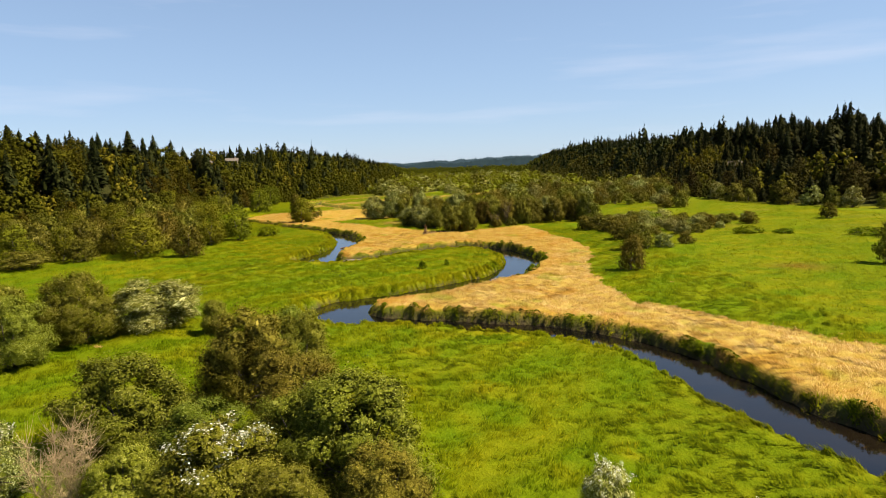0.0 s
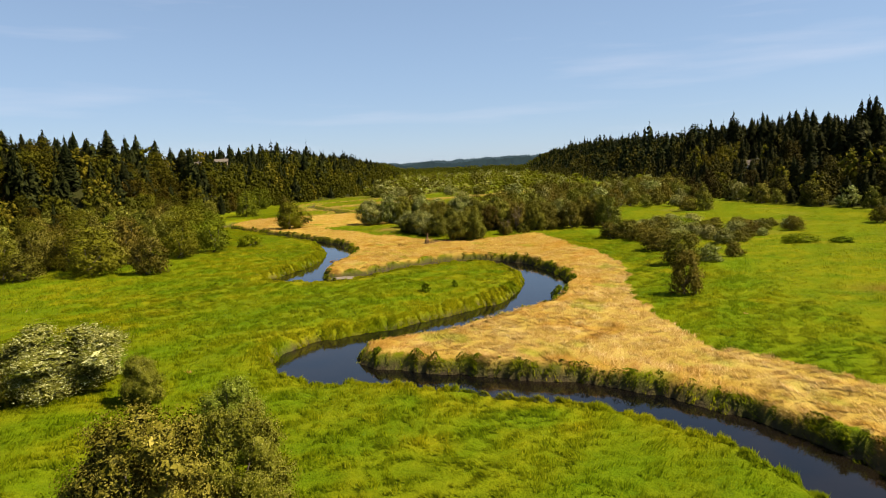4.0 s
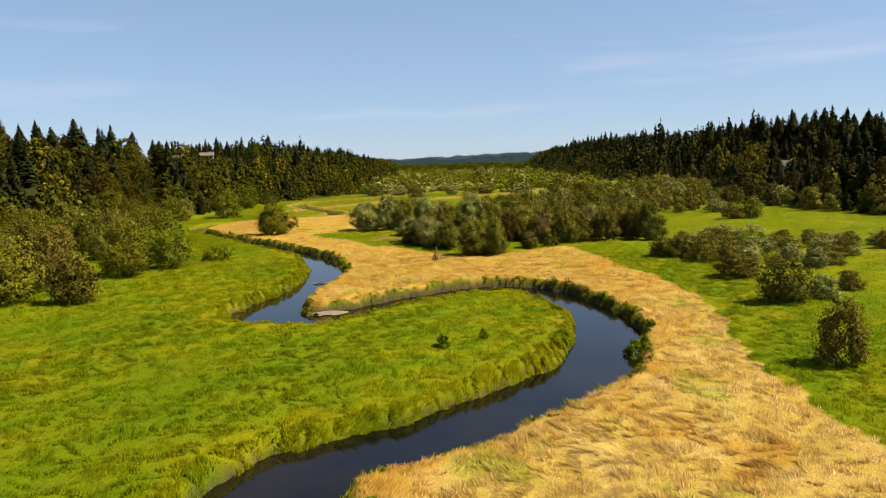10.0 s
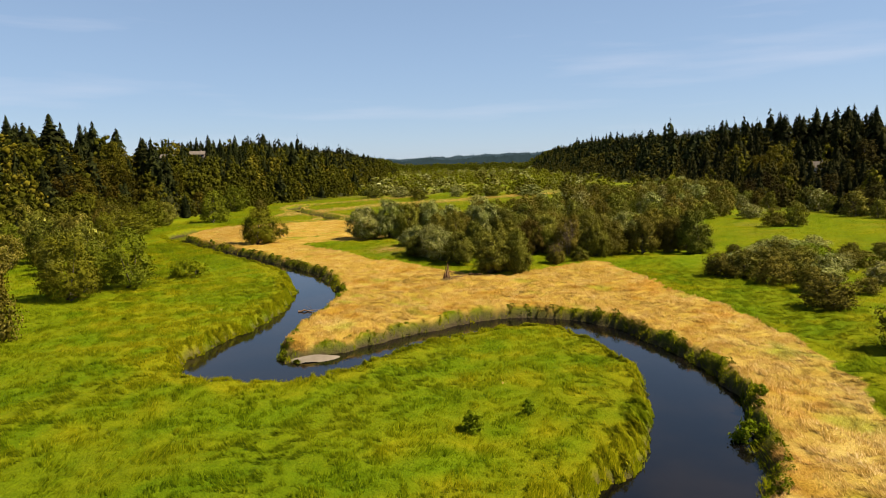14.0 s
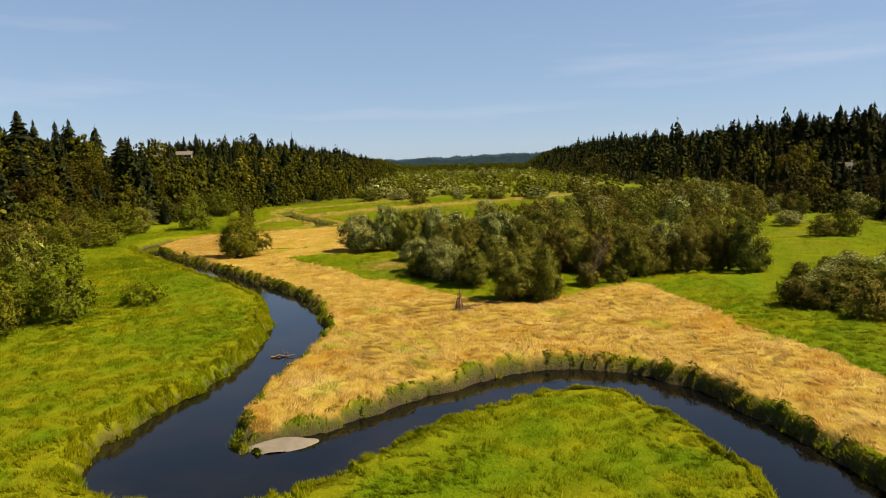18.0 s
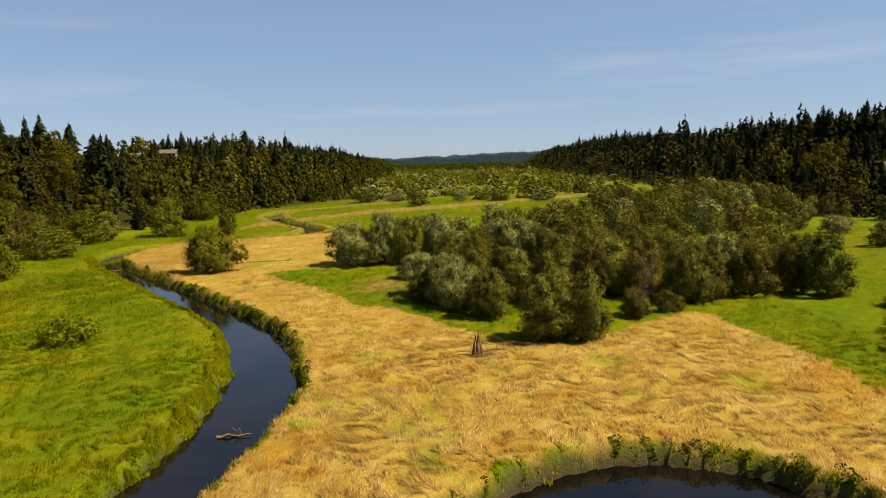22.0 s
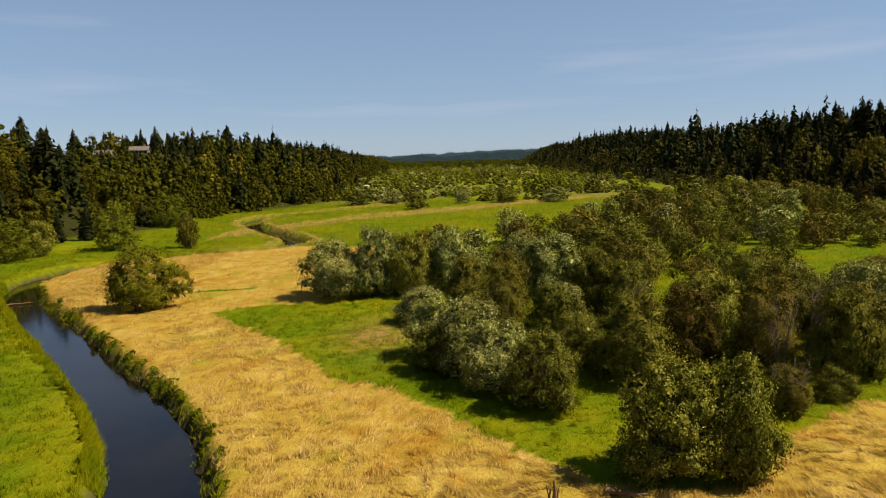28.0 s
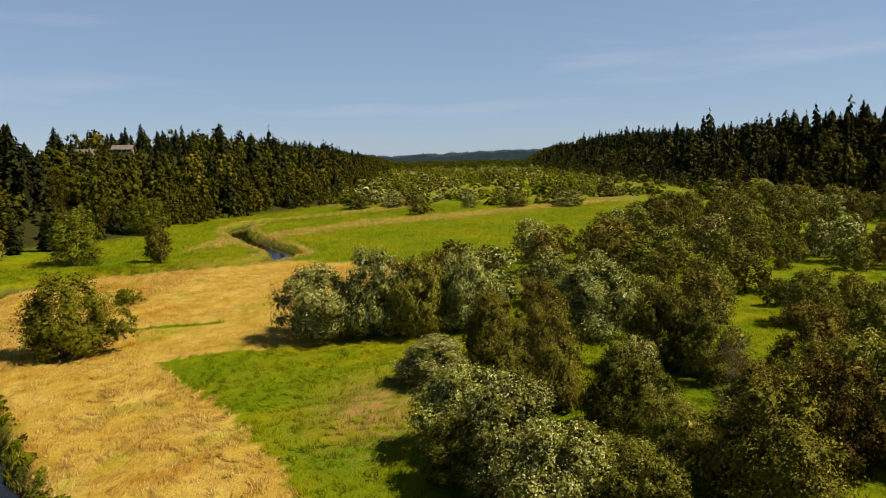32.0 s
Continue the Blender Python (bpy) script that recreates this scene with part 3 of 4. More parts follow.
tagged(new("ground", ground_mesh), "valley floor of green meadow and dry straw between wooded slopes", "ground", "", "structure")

wx, wy = np.linspace(-110, 110, 45), np.linspace(-5, 680, 120)
WX, WY = [a.ravel() for a in np.meshgrid(wx, wy)]
k0 = (np.arange(len(wy) - 1)[:, None] * len(wx) + np.arange(len(wx) - 1)[None]).ravel()
tagged(new("water", mesh_of("water", np.stack([WX, WY, np.full(WX.shape, WATER_LEVEL)], 1), np.stack([k0, k0 + 1, k0 + len(wx) + 1, k0 + len(wx)], 1), WATER, True)),
       "dark smooth river water that mirrors the sky", "river", "", "structure")

def thrown(ring, gap, tries, r, taken=()):
    """Points inside a ring, no two nearer than the gap."""
    lo, hi = ring.min(0), ring.max(0)
    kept = list(taken)
    n0 = len(kept)
    for p in r.uniform(lo, hi, (tries, 2)):
        if inside(ring, p[None, 0], p[None, 1])[0] and all((p[0] - q[0]) ** 2 + (p[1] - q[1]) ** 2 > gap * gap for q in kept):
            kept.append((float(p[0]), float(p[1])))
    return kept[n0:]


# ---- bushes and trees of the valley floor ----
BUSH_NEAR = Kind("willow_bush", "bush", WILLOW, 7.0, 8.0, lambda r: leafy_parts(7, 8, 24000, 0.076, r, 6, 44, 0.08, False, 0.22), 4)
SILVER_NEAR = Kind("silver_willow_bush", "bush", SILVER, 7.0, 8.0, lambda r: leafy_parts(7, 8, 24000, 0.076, r, 6, 44, 0.08, False, 0.22), 2)
OLIVE_NEAR = Kind("olive_bush", "bush", OLIVE, 7.0, 8.0, lambda r: leafy_parts(7, 8, 22000, 0.070, r, 7, 44, 0.08, False, 0.34), 2)
BUSH_MID = Kind("willow_bush", "bush", WILLOW, 6.0, 7.0, lambda r: leafy_parts(6, 7, 6000, 0.125, r, 4, 32, 0.08, False, 0.2), 4)
SILVER_MID = Kind("silver_willow_bush", "bush", SILVER, 6.0, 7.0, lambda r: leafy_parts(6, 7, 6000, 0.125, r, 4, 32, 0.08, False, 0.2), 3)
OLIVE_MID = Kind("olive_bush", "bush", OLIVE, 6.0, 7.0, lambda r: leafy_parts(6, 7, 5600, 0.118, r, 5, 32, 0.08, False, 0.3), 3)
TREE_MID = Kind("broadleaf_tree", "tree", ALDER, 11.0, 10.0, lambda r: leafy_parts(11, 10, 7500, 0.15, r, 2, 44, 0.05, False, 0.16), 4)
SHRUB_LOW = Kind("low_shrub", "shrub", BANK, 2.6, 6.0, lambda r: leafy_parts(2.6, 6, 3200, 0.10, r, 5, 20, 0.02), 3)

WILLOW_GREEN = leaf_material("green_willow_leaves", (0.058, 0.068, 0.003), (0.120, 0.130, 0.010), (0.30, 0.30, 0.065), 0.10, 0.5, 0.10, 0.7)
BUSH_CLOSE = Kind("green_willow_bush", "bush", WILLOW_GREEN, 7.0, 8.0, lambda r: leafy_parts(7, 8, 42000, 0.062, r, 6, 46, 0.06, False, 0.20), 3)
SILVER_CLOSE = Kind("silver_willow_bush", "bush", SILVER, 7.0, 8.0, lambda r: leafy_parts(7, 8, 42000, 0.062, r, 6, 46, 0.06, False, 0.20), 2)
OLIVE_CLOSE = Kind("olive_bush", "bush", OLIVE, 7.0, 8.0, lambda r: leafy_parts(7, 8, 38000, 0.058, r, 7, 44, 0.06, False, 0.28), 2)
NEAR_LEFT = [(-48, 74, 8.4, 9.5), (-46, 83, 9, 10.5), (-39, 90, 6.6, 13), (-29.5, 86, 4.6, 4.8), (-17.5, 60, 8.6, 10), (-14, 64, 7.4, 7), (-17, 73, 6.0, 6), (-6, 43, 7.8, 10.5),
             (-24, 49.5, 7.6, 10.5), (-13, 38.5, 6.2, 9), (-9, 37, 4.2, 6), (9, 35.5, 3.9, 4), (16, 33.2, 3.2, 3.2), (-29, 41, 5.4, 7), (-11, 50, 7.2, 9), (-16, 44, 5.6, 7.5),
             (-19, 39, 4.6, 6), (-3.5, 37.5, 5, 6.5), (-53, 80, 8, 9), (-9.5, 44, 6.4, 8)]
NEAR_KINDS = [BUSH_CLOSE, BUSH_CLOSE, SILVER_CLOSE, BUSH_CLOSE, OLIVE_CLOSE, BUSH_CLOSE, BUSH_CLOSE, BUSH_CLOSE, BUSH_CLOSE, BUSH_CLOSE, BUSH_CLOSE, SILVER_CLOSE, SILVER_CLOSE,
              SILVER_CLOSE, OLIVE_CLOSE, BUSH_CLOSE, BUSH_CLOSE, OLIVE_CLOSE, BUSH_CLOSE, BUSH_CLOSE]
LOOKS = {"green_willow_bush": "dense round green willow bush near the river bend", "willow_bush": "dense grey-green willow bush in the meadow grass", "silver_willow_bush": "silvery willow bush with pale upturned leaves",
         "olive_bush": "olive-brown bush with thin twiggy crown", "broadleaf_tree": "round-crowned green broadleaf tree", "low_shrub": "low spreading dark green shrub in the grass"}


def plant_all(rows, kinds, group):
    """Plants rows of x, y, height and width, the kinds by turns."""
    for i, (x, y, h, w) in enumerate(rows):
        kind = kinds[i % len(kinds)]
        kind.plant(x, y, h, w, LOOKS[kind.name], group)


plant_all(NEAR_LEFT, NEAR_KINDS, "bushes at the near river bend")
BLOSSOM = leaf_material("white_blossom", (0.30, 0.30, 0.22), (0.44, 0.44, 0.36), (0.60, 0.60, 0.52), 0.2, 0.8, 0.15, 0.8)


def add_blossom(tree, share, seed):
    """Sprays of white blossom on the upper twigs of a bush."""
    r = np.random.default_rng(seed)
    crown = [o for o in tree.children if o.name.startswith("crown")][0]
    co = np.empty(len(crown.data.vertices) * 3, np.float32)
    crown.data.vertices.foreach_get("co", co)
    co = co.reshape(-1, 3)
    high = co[co[:, 2] > np.quantile(co[:, 2], 0.80)]
    hubs = high[r.integers(0, len(high), 64)]
    c = np.repeat(hubs, share, 0) + r.normal(0, 0.16, (64 * share, 3)) + [0, 0, 0.10]
    v, f, nor = leaves(c, np.tile([0.2, -0.3, 1.0], (len(c), 1)), 0.075, 0.7, r)
    ob = new("blossom", mesh_of("blossom", v, f, BLOSSOM, True, nor))
    ob.parent = tree
    tagged(ob, "white blossom sprays")


for tree in [o for o in scene.collection.objects if "willow_bush" in o.name and o.location.y < 42 and round(o.location.x) in (-29, -13, 9, 16)]:
    add_blossom(tree, 26, int(abs(tree.location.x) * 10))
LEFT_SIDE = [(-96, 153, 4.4, 11), (-89, 164, 6, 9), (-95, 167, 9, 7.5), (-77, 170, 10.8, 13), (-65, 169, 8.3, 8.6), (-69, 196, 11.5, 10.5), (-63.5, 206, 11, 10),
             (-96, 349, 13, 13.5), (-79, 178, 10.5, 11), (-77, 186, 11.5, 9), (-69, 204, 9, 9), (-107, 411, 12.5, 15), (-78, 349, 9.3, 6.3), (-113, 331, 10, 14),
             (-136, 414, 13, 14), (-107, 301, 8.6, 15), (-111, 340, 9, 9), (-120, 318, 10.5, 13), (-88, 180, 9, 10)]
plant_all(LEFT_SIDE, [BUSH_MID, OLIVE_MID, TREE_MID, TREE_MID, BUSH_MID, TREE_MID, TREE_MID, TREE_MID], "trees on the left bank")
plant_all([(-57.5, 218, 3.8, 8.3), (-64, 303, 2.5, 5), (82, 186, 2.3, 9), (90, 182, 1.5, 6), (106, 173, 2.3, 9), (46, 214, 2.8, 6.5), (68, 224, 3.4, 10), (60, 205, 2.4, 8)],
          [SHRUB_LOW], "low shrubs in the meadow")
def lone_tree_parts(r):
    """A ragged willow with a side bough that stands clear of the main crown."""
    trunk, crown = leafy_parts(10.5, 11, 17000, 0.115, r, 4, 34, 0.05, False, 0.3)
    bough_trunk, bough = leafy_parts(4.2, 3.4, 1600, 0.11, r, 2, 8, 0.1, False, 0.4)
    shift = np.array([6.4, 0.3, 2.2])
    arm = stick_tube([(0.2, 0, 1.2), (2.6, 0.1, 2.0), (4.8, 0.2, 3.0), (6.4, 0.3, 4.4)], [0.22, 0.17, 0.12, 0.06])
    return join([trunk, (bough_trunk[0] + shift, bough_trunk[1]), arm]), join([crown, (bough[0] + shift, bough[1], bough[2])])


def stick_tube(points, radii):
    return tube(points, radii, 6)


TREE_LONE = Kind("lone_tree", "tree", ALDER, 10.5, 11.0, lone_tree_parts, 1)
TREE_LONE.plant(-58.3, 274.4, 10.4, 11.3, "broad ragged willow tree alone in the dry grass", "", 0)
RIGHT_SIDE = [(35.5, 128, 7, 6), (44.5, 158, 6.8, 7.6), (51, 160, 3.6, 5.4), (47, 180, 5, 9), (58, 165, 3.4, 4.6), (42, 206, 4.5, 6.8), (46, 205, 5.3, 7.3),
              (62, 231, 4, 7.4), (125, 224, 5, 6.7), (83, 127, 8, 6.5), (93, 292, 6, 9), (99, 291, 7.6, 7), (99, 322, 5.2, 10), (48, 198, 5, 7), (51, 192, 4.2, 5.4), (55, 256, 5, 6.3)]
plant_all(RIGHT_SIDE, [OLIVE_MID, BUSH_MID, SILVER_MID, OLIVE_MID, BUSH_MID], "bushes in the far right meadow")
BELT = np.array([(44, 206), (50, 186), (64, 186), (82, 200), (100, 214), (94, 234), (66, 240), (50, 228)], float)
for x, y in thrown(BELT, 5.2, 260, rng, [(t[0], t[1]) for t in RIGHT_SIDE]):
    kind = (OLIVE_MID, BUSH_MID, SILVER_MID)[rng.integers(3)]
    h = rng.uniform(2.2, 4.4)
    kind.plant(x, y, h, h * rng.uniform(1.3, 2.0), LOOKS[kind.name], "shrub belt in the right meadow")
S_, W_, O_ = SILVER_NEAR, BUSH_NEAR, OLIVE_NEAR
CENTRE = [(-29.8, 280, 9.8, 10.5, S_), (-22.8, 280, 11.6, 8.2, S_), (-17, 280, 10.4, 8, W_), (-11.5, 282, 11, 8, S_), (-15, 288, 10, 8, O_), (-15, 261, 4.9, 8.2, S_), (-12.5, 257, 2.6, 4.5, W_),
          (-12.2, 244.5, 7.2, 8, S_), (-9.8, 239.5, 7.6, 8.4, S_), (-7.6, 234, 6.8, 7.6, S_), (-4.2, 228.6, 6.9, 6.4, W_), (-3.6, 235.5, 5, 7.2, W_), (-13.2, 239.5, 5.2, 5, W_),
          (-6, 262.5, 6, 5.4, O_), (-8.8, 268, 8.4, 6.4, O_), (-4.5, 254.5, 9.4, 6.4, O_), (-9.5, 252, 7.4, 5.6, O_), (0.6, 248.4, 7.4, 6.8, W_), (2.8, 254.5, 6.2, 5.8, S_), (8.8, 264, 9.4, 7.6, W_), (12.5, 261, 8, 7.2, W_),
          (4.7, 278, 10.2, 10, S_), (-2.5, 274, 8.6, 7, O_), (2.4, 215.2, 8.3, 7.2, W_), (6.9, 215.2, 8.9, 6.2, W_), (4.8, 218, 6.6, 5.5, W_), (16, 226.4, 4.2, 4.2, O_), (6, 235.5, 8.8, 8.2, O_), (1.8, 241, 5.5, 5.4, W_),
          (12.5, 240, 8.6, 7, O_), (16.4, 243, 9.5, 8, W_), (21, 240.5, 9.2, 7.6, O_), (25.6, 234.4, 9, 6.6, O_), (29.5, 237.2, 9, 8.6, W_), (37.7, 239.4, 9, 7.6, W_), (44.5, 240.4, 8.3, 5.8, O_), (49, 238, 10, 8, W_),
          (33.5, 281.5, 7.3, 6.8, W_), (10.5, 247, 6.2, 5, O_), (21.5, 228.5, 3.2, 3.6, O_)]
for x, y, h, w, kind in CENTRE:
    kind.plant(x, y, h, 1.14 * w, LOOKS[kind.name], "willow thicket in mid valley")
FILL = np.array([(14, 246), (30, 242), (52, 244), (54, 264), (34, 270), (27, 262), (15, 256)], float)
for i, (x, y) in enumerate(thrown(FILL, 5.9, 700, rng, [(t[0], t[1]) for t in CENTRE])):
    kind = (O_, W_, O_, W_, S_)[i % 5]
    h = rng.uniform(6.0, 9.6)
    kind.plant(x, y, h, h * rng.uniform(0.75, 1.05), LOOKS[kind.name], "willow thicket in mid valley")

# the thicket behind, spaced by throwing points
THICKET = np.array([(-25, 291), (-10, 286), (-8, 276), (14, 268), (34, 270), (54, 264), (58, 300), (95, 332), (122, 372), (128, 440), (150, 520), (100, 512), (64, 447), (34, 400), (24, 357), (-6, 337), (-15, 312)], float)


CLEARINGS = [(64, 307, 25, 11), (22.5, 276, 4, 7), (54, 284, 13, 10), (105, 395, 25, 16)]   # open grass: x, y and half widths
spots = thrown(THICKET, 7.1, 3600, rng, [(t[0], t[1]) for t in CENTRE])
BUSH_FAR = Kind("willow_bush", "bush", WILLOW, 7.0, 7.0, lambda r: leafy_parts(7, 7, 2600, 0.185, r, 3, 24, 0.08, False, 0.18), 4)
SILVER_FAR = Kind("silver_willow_bush", "bush", SILVER, 7.0, 7.0, lambda r: leafy_parts(7, 7, 2600, 0.185, r, 3, 24, 0.08, False, 0.18), 3)
OLIVE_FAR = Kind("olive_bush", "bush", OLIVE, 7.0, 7.0, lambda r: leafy_parts(7, 7, 2600, 0.175, r, 3, 24, 0.08, False, 0.22), 3)
for x, y in sorted(spots, key=lambda p: p[1]):
    if waves(x, y, 34, 61) < (-0.65 if y < 330 else -0.8) or any(((x - a) / rx_) ** 2 + ((y - b) / ry_) ** 2 < 1 for a, b, rx_, ry_ in CLEARINGS):
        continue
    near = y < 300
    u = rng.uniform()
    kind = (SILVER_MID if near else SILVER_FAR) if u < 0.22 else (BUSH_MID if near else BUSH_FAR) if u < 0.72 else (OLIVE_MID if near else OLIVE_FAR)
    h = max(2.6, rng.uniform(4.6, 9.2) + 1.6 * float(waves(x, y, 28, 62)))
    kind.plant(x, y, h, h * rng.uniform(0.85, 1.35), LOOKS[kind.name], "willow thicket in mid valley")

# scrub at the foot of the left slope and along the right one
SCRUB = np.array([(-150, 140), (-100, 150), (-90, 186), (-84, 210), (-92, 262), (-118, 300), (-130, 360), (-145, 330), (-150, 220)], float)
for x, y in thrown(SCRUB, 8.0, 900, rng):
    kind = (TREE_MID, BUSH_MID, BUSH_MID, OLIVE_FAR)[rng.integers(4)]
    h = rng.uniform(6, 10.5)
    kind.plant(x, y, h, h * rng.uniform(0.85, 1.1), LOOKS[kind.name], "scrub at the foot of the left slope")
for y in np.arange(240, 620, 9.0):
    x = float(np.interp(y, *zip(*RIGHT_FOOT))) + rng.uniform(-9, 2)
    kind = (SILVER_FAR, BUSH_FAR, BUSH_FAR, OLIVE_FAR)[rng.integers(4)]
    h = rng.uniform(6, 10)
    kind.plant(x, y, h, h * rng.uniform(0.9, 1.3), LOOKS[kind.name], "scrub at the foot of the right slope")
plant_all([(-21, 473, 6.7, 12), (1, 507, 7, 9), (22, 508, 7, 15), (47, 508, 7.5, 17), (-51, 511, 8, 15), (-35, 527, 7.5, 14)], [BUSH_FAR, SILVER_FAR], "bushes across the far field")

# ---- far scrub and woods, too many to count ----
def scatter(name, shapes, places, material, label, category):
    """Many plants as one mesh: places are rows of x, y, z, width and height scale, turn."""
    pieces = []
    for i, (x, y, z, sw, sh, a) in enumerate(places):
        v, f, nor = shapes[i % len(shapes)]
        c, s = math.cos(a), math.sin(a)
        pieces.append((np.stack([x + sw * (v[:, 0] * c - v[:, 1] * s), y + sw * (v[:, 0] * s + v[:, 1] * c), z + sh * v[:, 2]], 1), f,
                       unit(np.stack([(nor[:, 0] * c - nor[:, 1] * s) / sw, (nor[:, 0] * s + nor[:, 1] * c) / sw, nor[:, 2] / sh], 1))))
    v, f, nor = join(pieces)
    return tagged(new(name, mesh_of(name, v, f, material, True, nor)), label, category, "", "stuff")


def places_in(xs, ys, hs, ws):
    zs = ground_height(np.array(xs), np.array(ys))
    return [(x, y, z - 0.3, w, h, rng.uniform(0, 6.28)) for x, y, z, h, w in zip(xs, ys, zs, hs, ws)]


def leafy_shapes(n, count, leaf, seed, column=False, lobes=18):
    """Crowns of unit height and width."""
    out = []
    for i in range(n):
        r = np.random.default_rng(seed + i)
        out.append(leafy_parts(1, 1, count, leaf, r, 1, lobes, 0.03, column, 0.06)[1])
    return out


def conifer_shapes(n, levels, boughs, seed, fine):
    return [conifer_parts(1, 1, levels, boughs, np.random.default_rng(seed + i), fine)[1] for i in range(n)]


n = 2300
fy = 520 + 1250 * rng.uniform(0, 1, n) ** 1.5
fl, fr_ = np.interp(fy, *zip(*LEFT_FOOT)), np.interp(fy, *zip(*RIGHT_FOOT))
fx = fl + (fr_ - fl) * rng.uniform(0, 1, n)
keep = waves(fx * 0.5, fy * 0.8, 90, 41) > -0.15
fx, fy = fx[keep], fy[keep]
fh = rng.uniform(2.6, 7.5, len(fx)) + 5 * (rng.uniform(0, 1, len(fx)) < 0.12)
rows_ = places_in(fx, fy, fh, fh * rng.uniform(0.9, 1.5, len(fx)))
cut = rng.uniform(0, 1, len(rows_))
shapes = leafy_shapes(6, 170, 0.046, 500, False, 14)
scatter("far_willow_scrub", shapes, [p for p, c in zip(rows_, cut) if c < 0.30], WILLOW, "grey-green willow scrub filling the far valley", "scrub")
scatter("far_silver_scrub", shapes, [p for p, c in zip(rows_, cut) if 0.30 <= c < 0.5], SILVER, "silvery scrub filling the far valley", "scrub")
scatter("far_green_scrub", shapes, [p for p, c in zip(rows_, cut) if c >= 0.5], FAR_GREEN, "yellow-green scrub filling the far valley", "scrub")


def slope_trees(side, y0, y1, gap, deep):
    """Places on a slope, in a jittered lattice: x, y and the depth beyond the foot."""
    ys, us = np.meshgrid(np.arange(y0, y1, gap), np.arange(0, deep, gap * 0.95))
    ys, us = ys.ravel() + rng.uniform(-0.45, 0.45, ys.size) * gap, us.ravel() + rng.uniform(-0.45, 0.45, us.size) * gap
    foot = np.interp(ys, *zip(*(LEFT_FOOT if side < 0 else RIGHT_FOOT)))
    return foot + side * us, ys, us


CONIFER = Kind("conifer_tree", "tree", NEEDLE, 27.0, 9.5, lambda r: conifer_parts(27, 9.5, 44, 24, r), 6)
SLOPE_TREE = Kind("slope_tree", "tree", MAPLE, 17.0, 13.0, lambda r: leafy_parts(17, 13, 3000, 0.34, r, 2, 30, 0.05), 4)
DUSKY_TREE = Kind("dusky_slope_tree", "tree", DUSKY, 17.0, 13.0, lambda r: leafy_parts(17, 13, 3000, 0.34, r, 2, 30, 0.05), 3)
YELLOW_TREE = Kind("poplar_tree", "tree", POPLAR, 17.0, 9.0, lambda r: leafy_parts(17, 9, 2200, 0.36, r, 1, 16, 0.05, True), 3)
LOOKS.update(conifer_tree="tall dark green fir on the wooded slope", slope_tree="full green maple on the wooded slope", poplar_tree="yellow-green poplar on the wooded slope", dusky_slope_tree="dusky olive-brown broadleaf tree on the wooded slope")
for i, (x, y) in enumerate(((164, 446), (170, 452), (175, 460), (169, 466), (180, 470), (174, 478), (184, 484), (188, 472), (162, 456))):
    h = 20 + 6 * ((i * 7) % 5) / 5
    YELLOW_TREE.plant(x, y, h, h * 0.42, "tall yellow-green poplar before the dark firs", "poplars at the right slope")
con_shapes, con_far = conifer_shapes(8, 22, 12, 700, True), conifer_shapes(6, 10, 7, 760, False)
leaf_shapes, leaf_far = leafy_shapes(8, 420, 0.032, 800, False, 24), leafy_shapes(6, 80, 0.07, 860, False, 12)


def roof_line(x, y):
    """Treetops stay below this in front of the houses on the slopes."""
    if -222 < x < -112 and 425 < y < 548 and x > -14 - 0.60 * (y - 180):
        return 29.0
    if x < -112 and 330 < y <= 470:
        return 40.0 + 7 * math.sin(x * 1.3 + y * 2.1)
    if x < -112 and 470 < y < 720:
        return 40.5 + 7 * math.sin(x * 1.7 + y * 2.3)
    if 138 < x < 190 and 330 < y < 450:
        return 20.0
    return 200.0


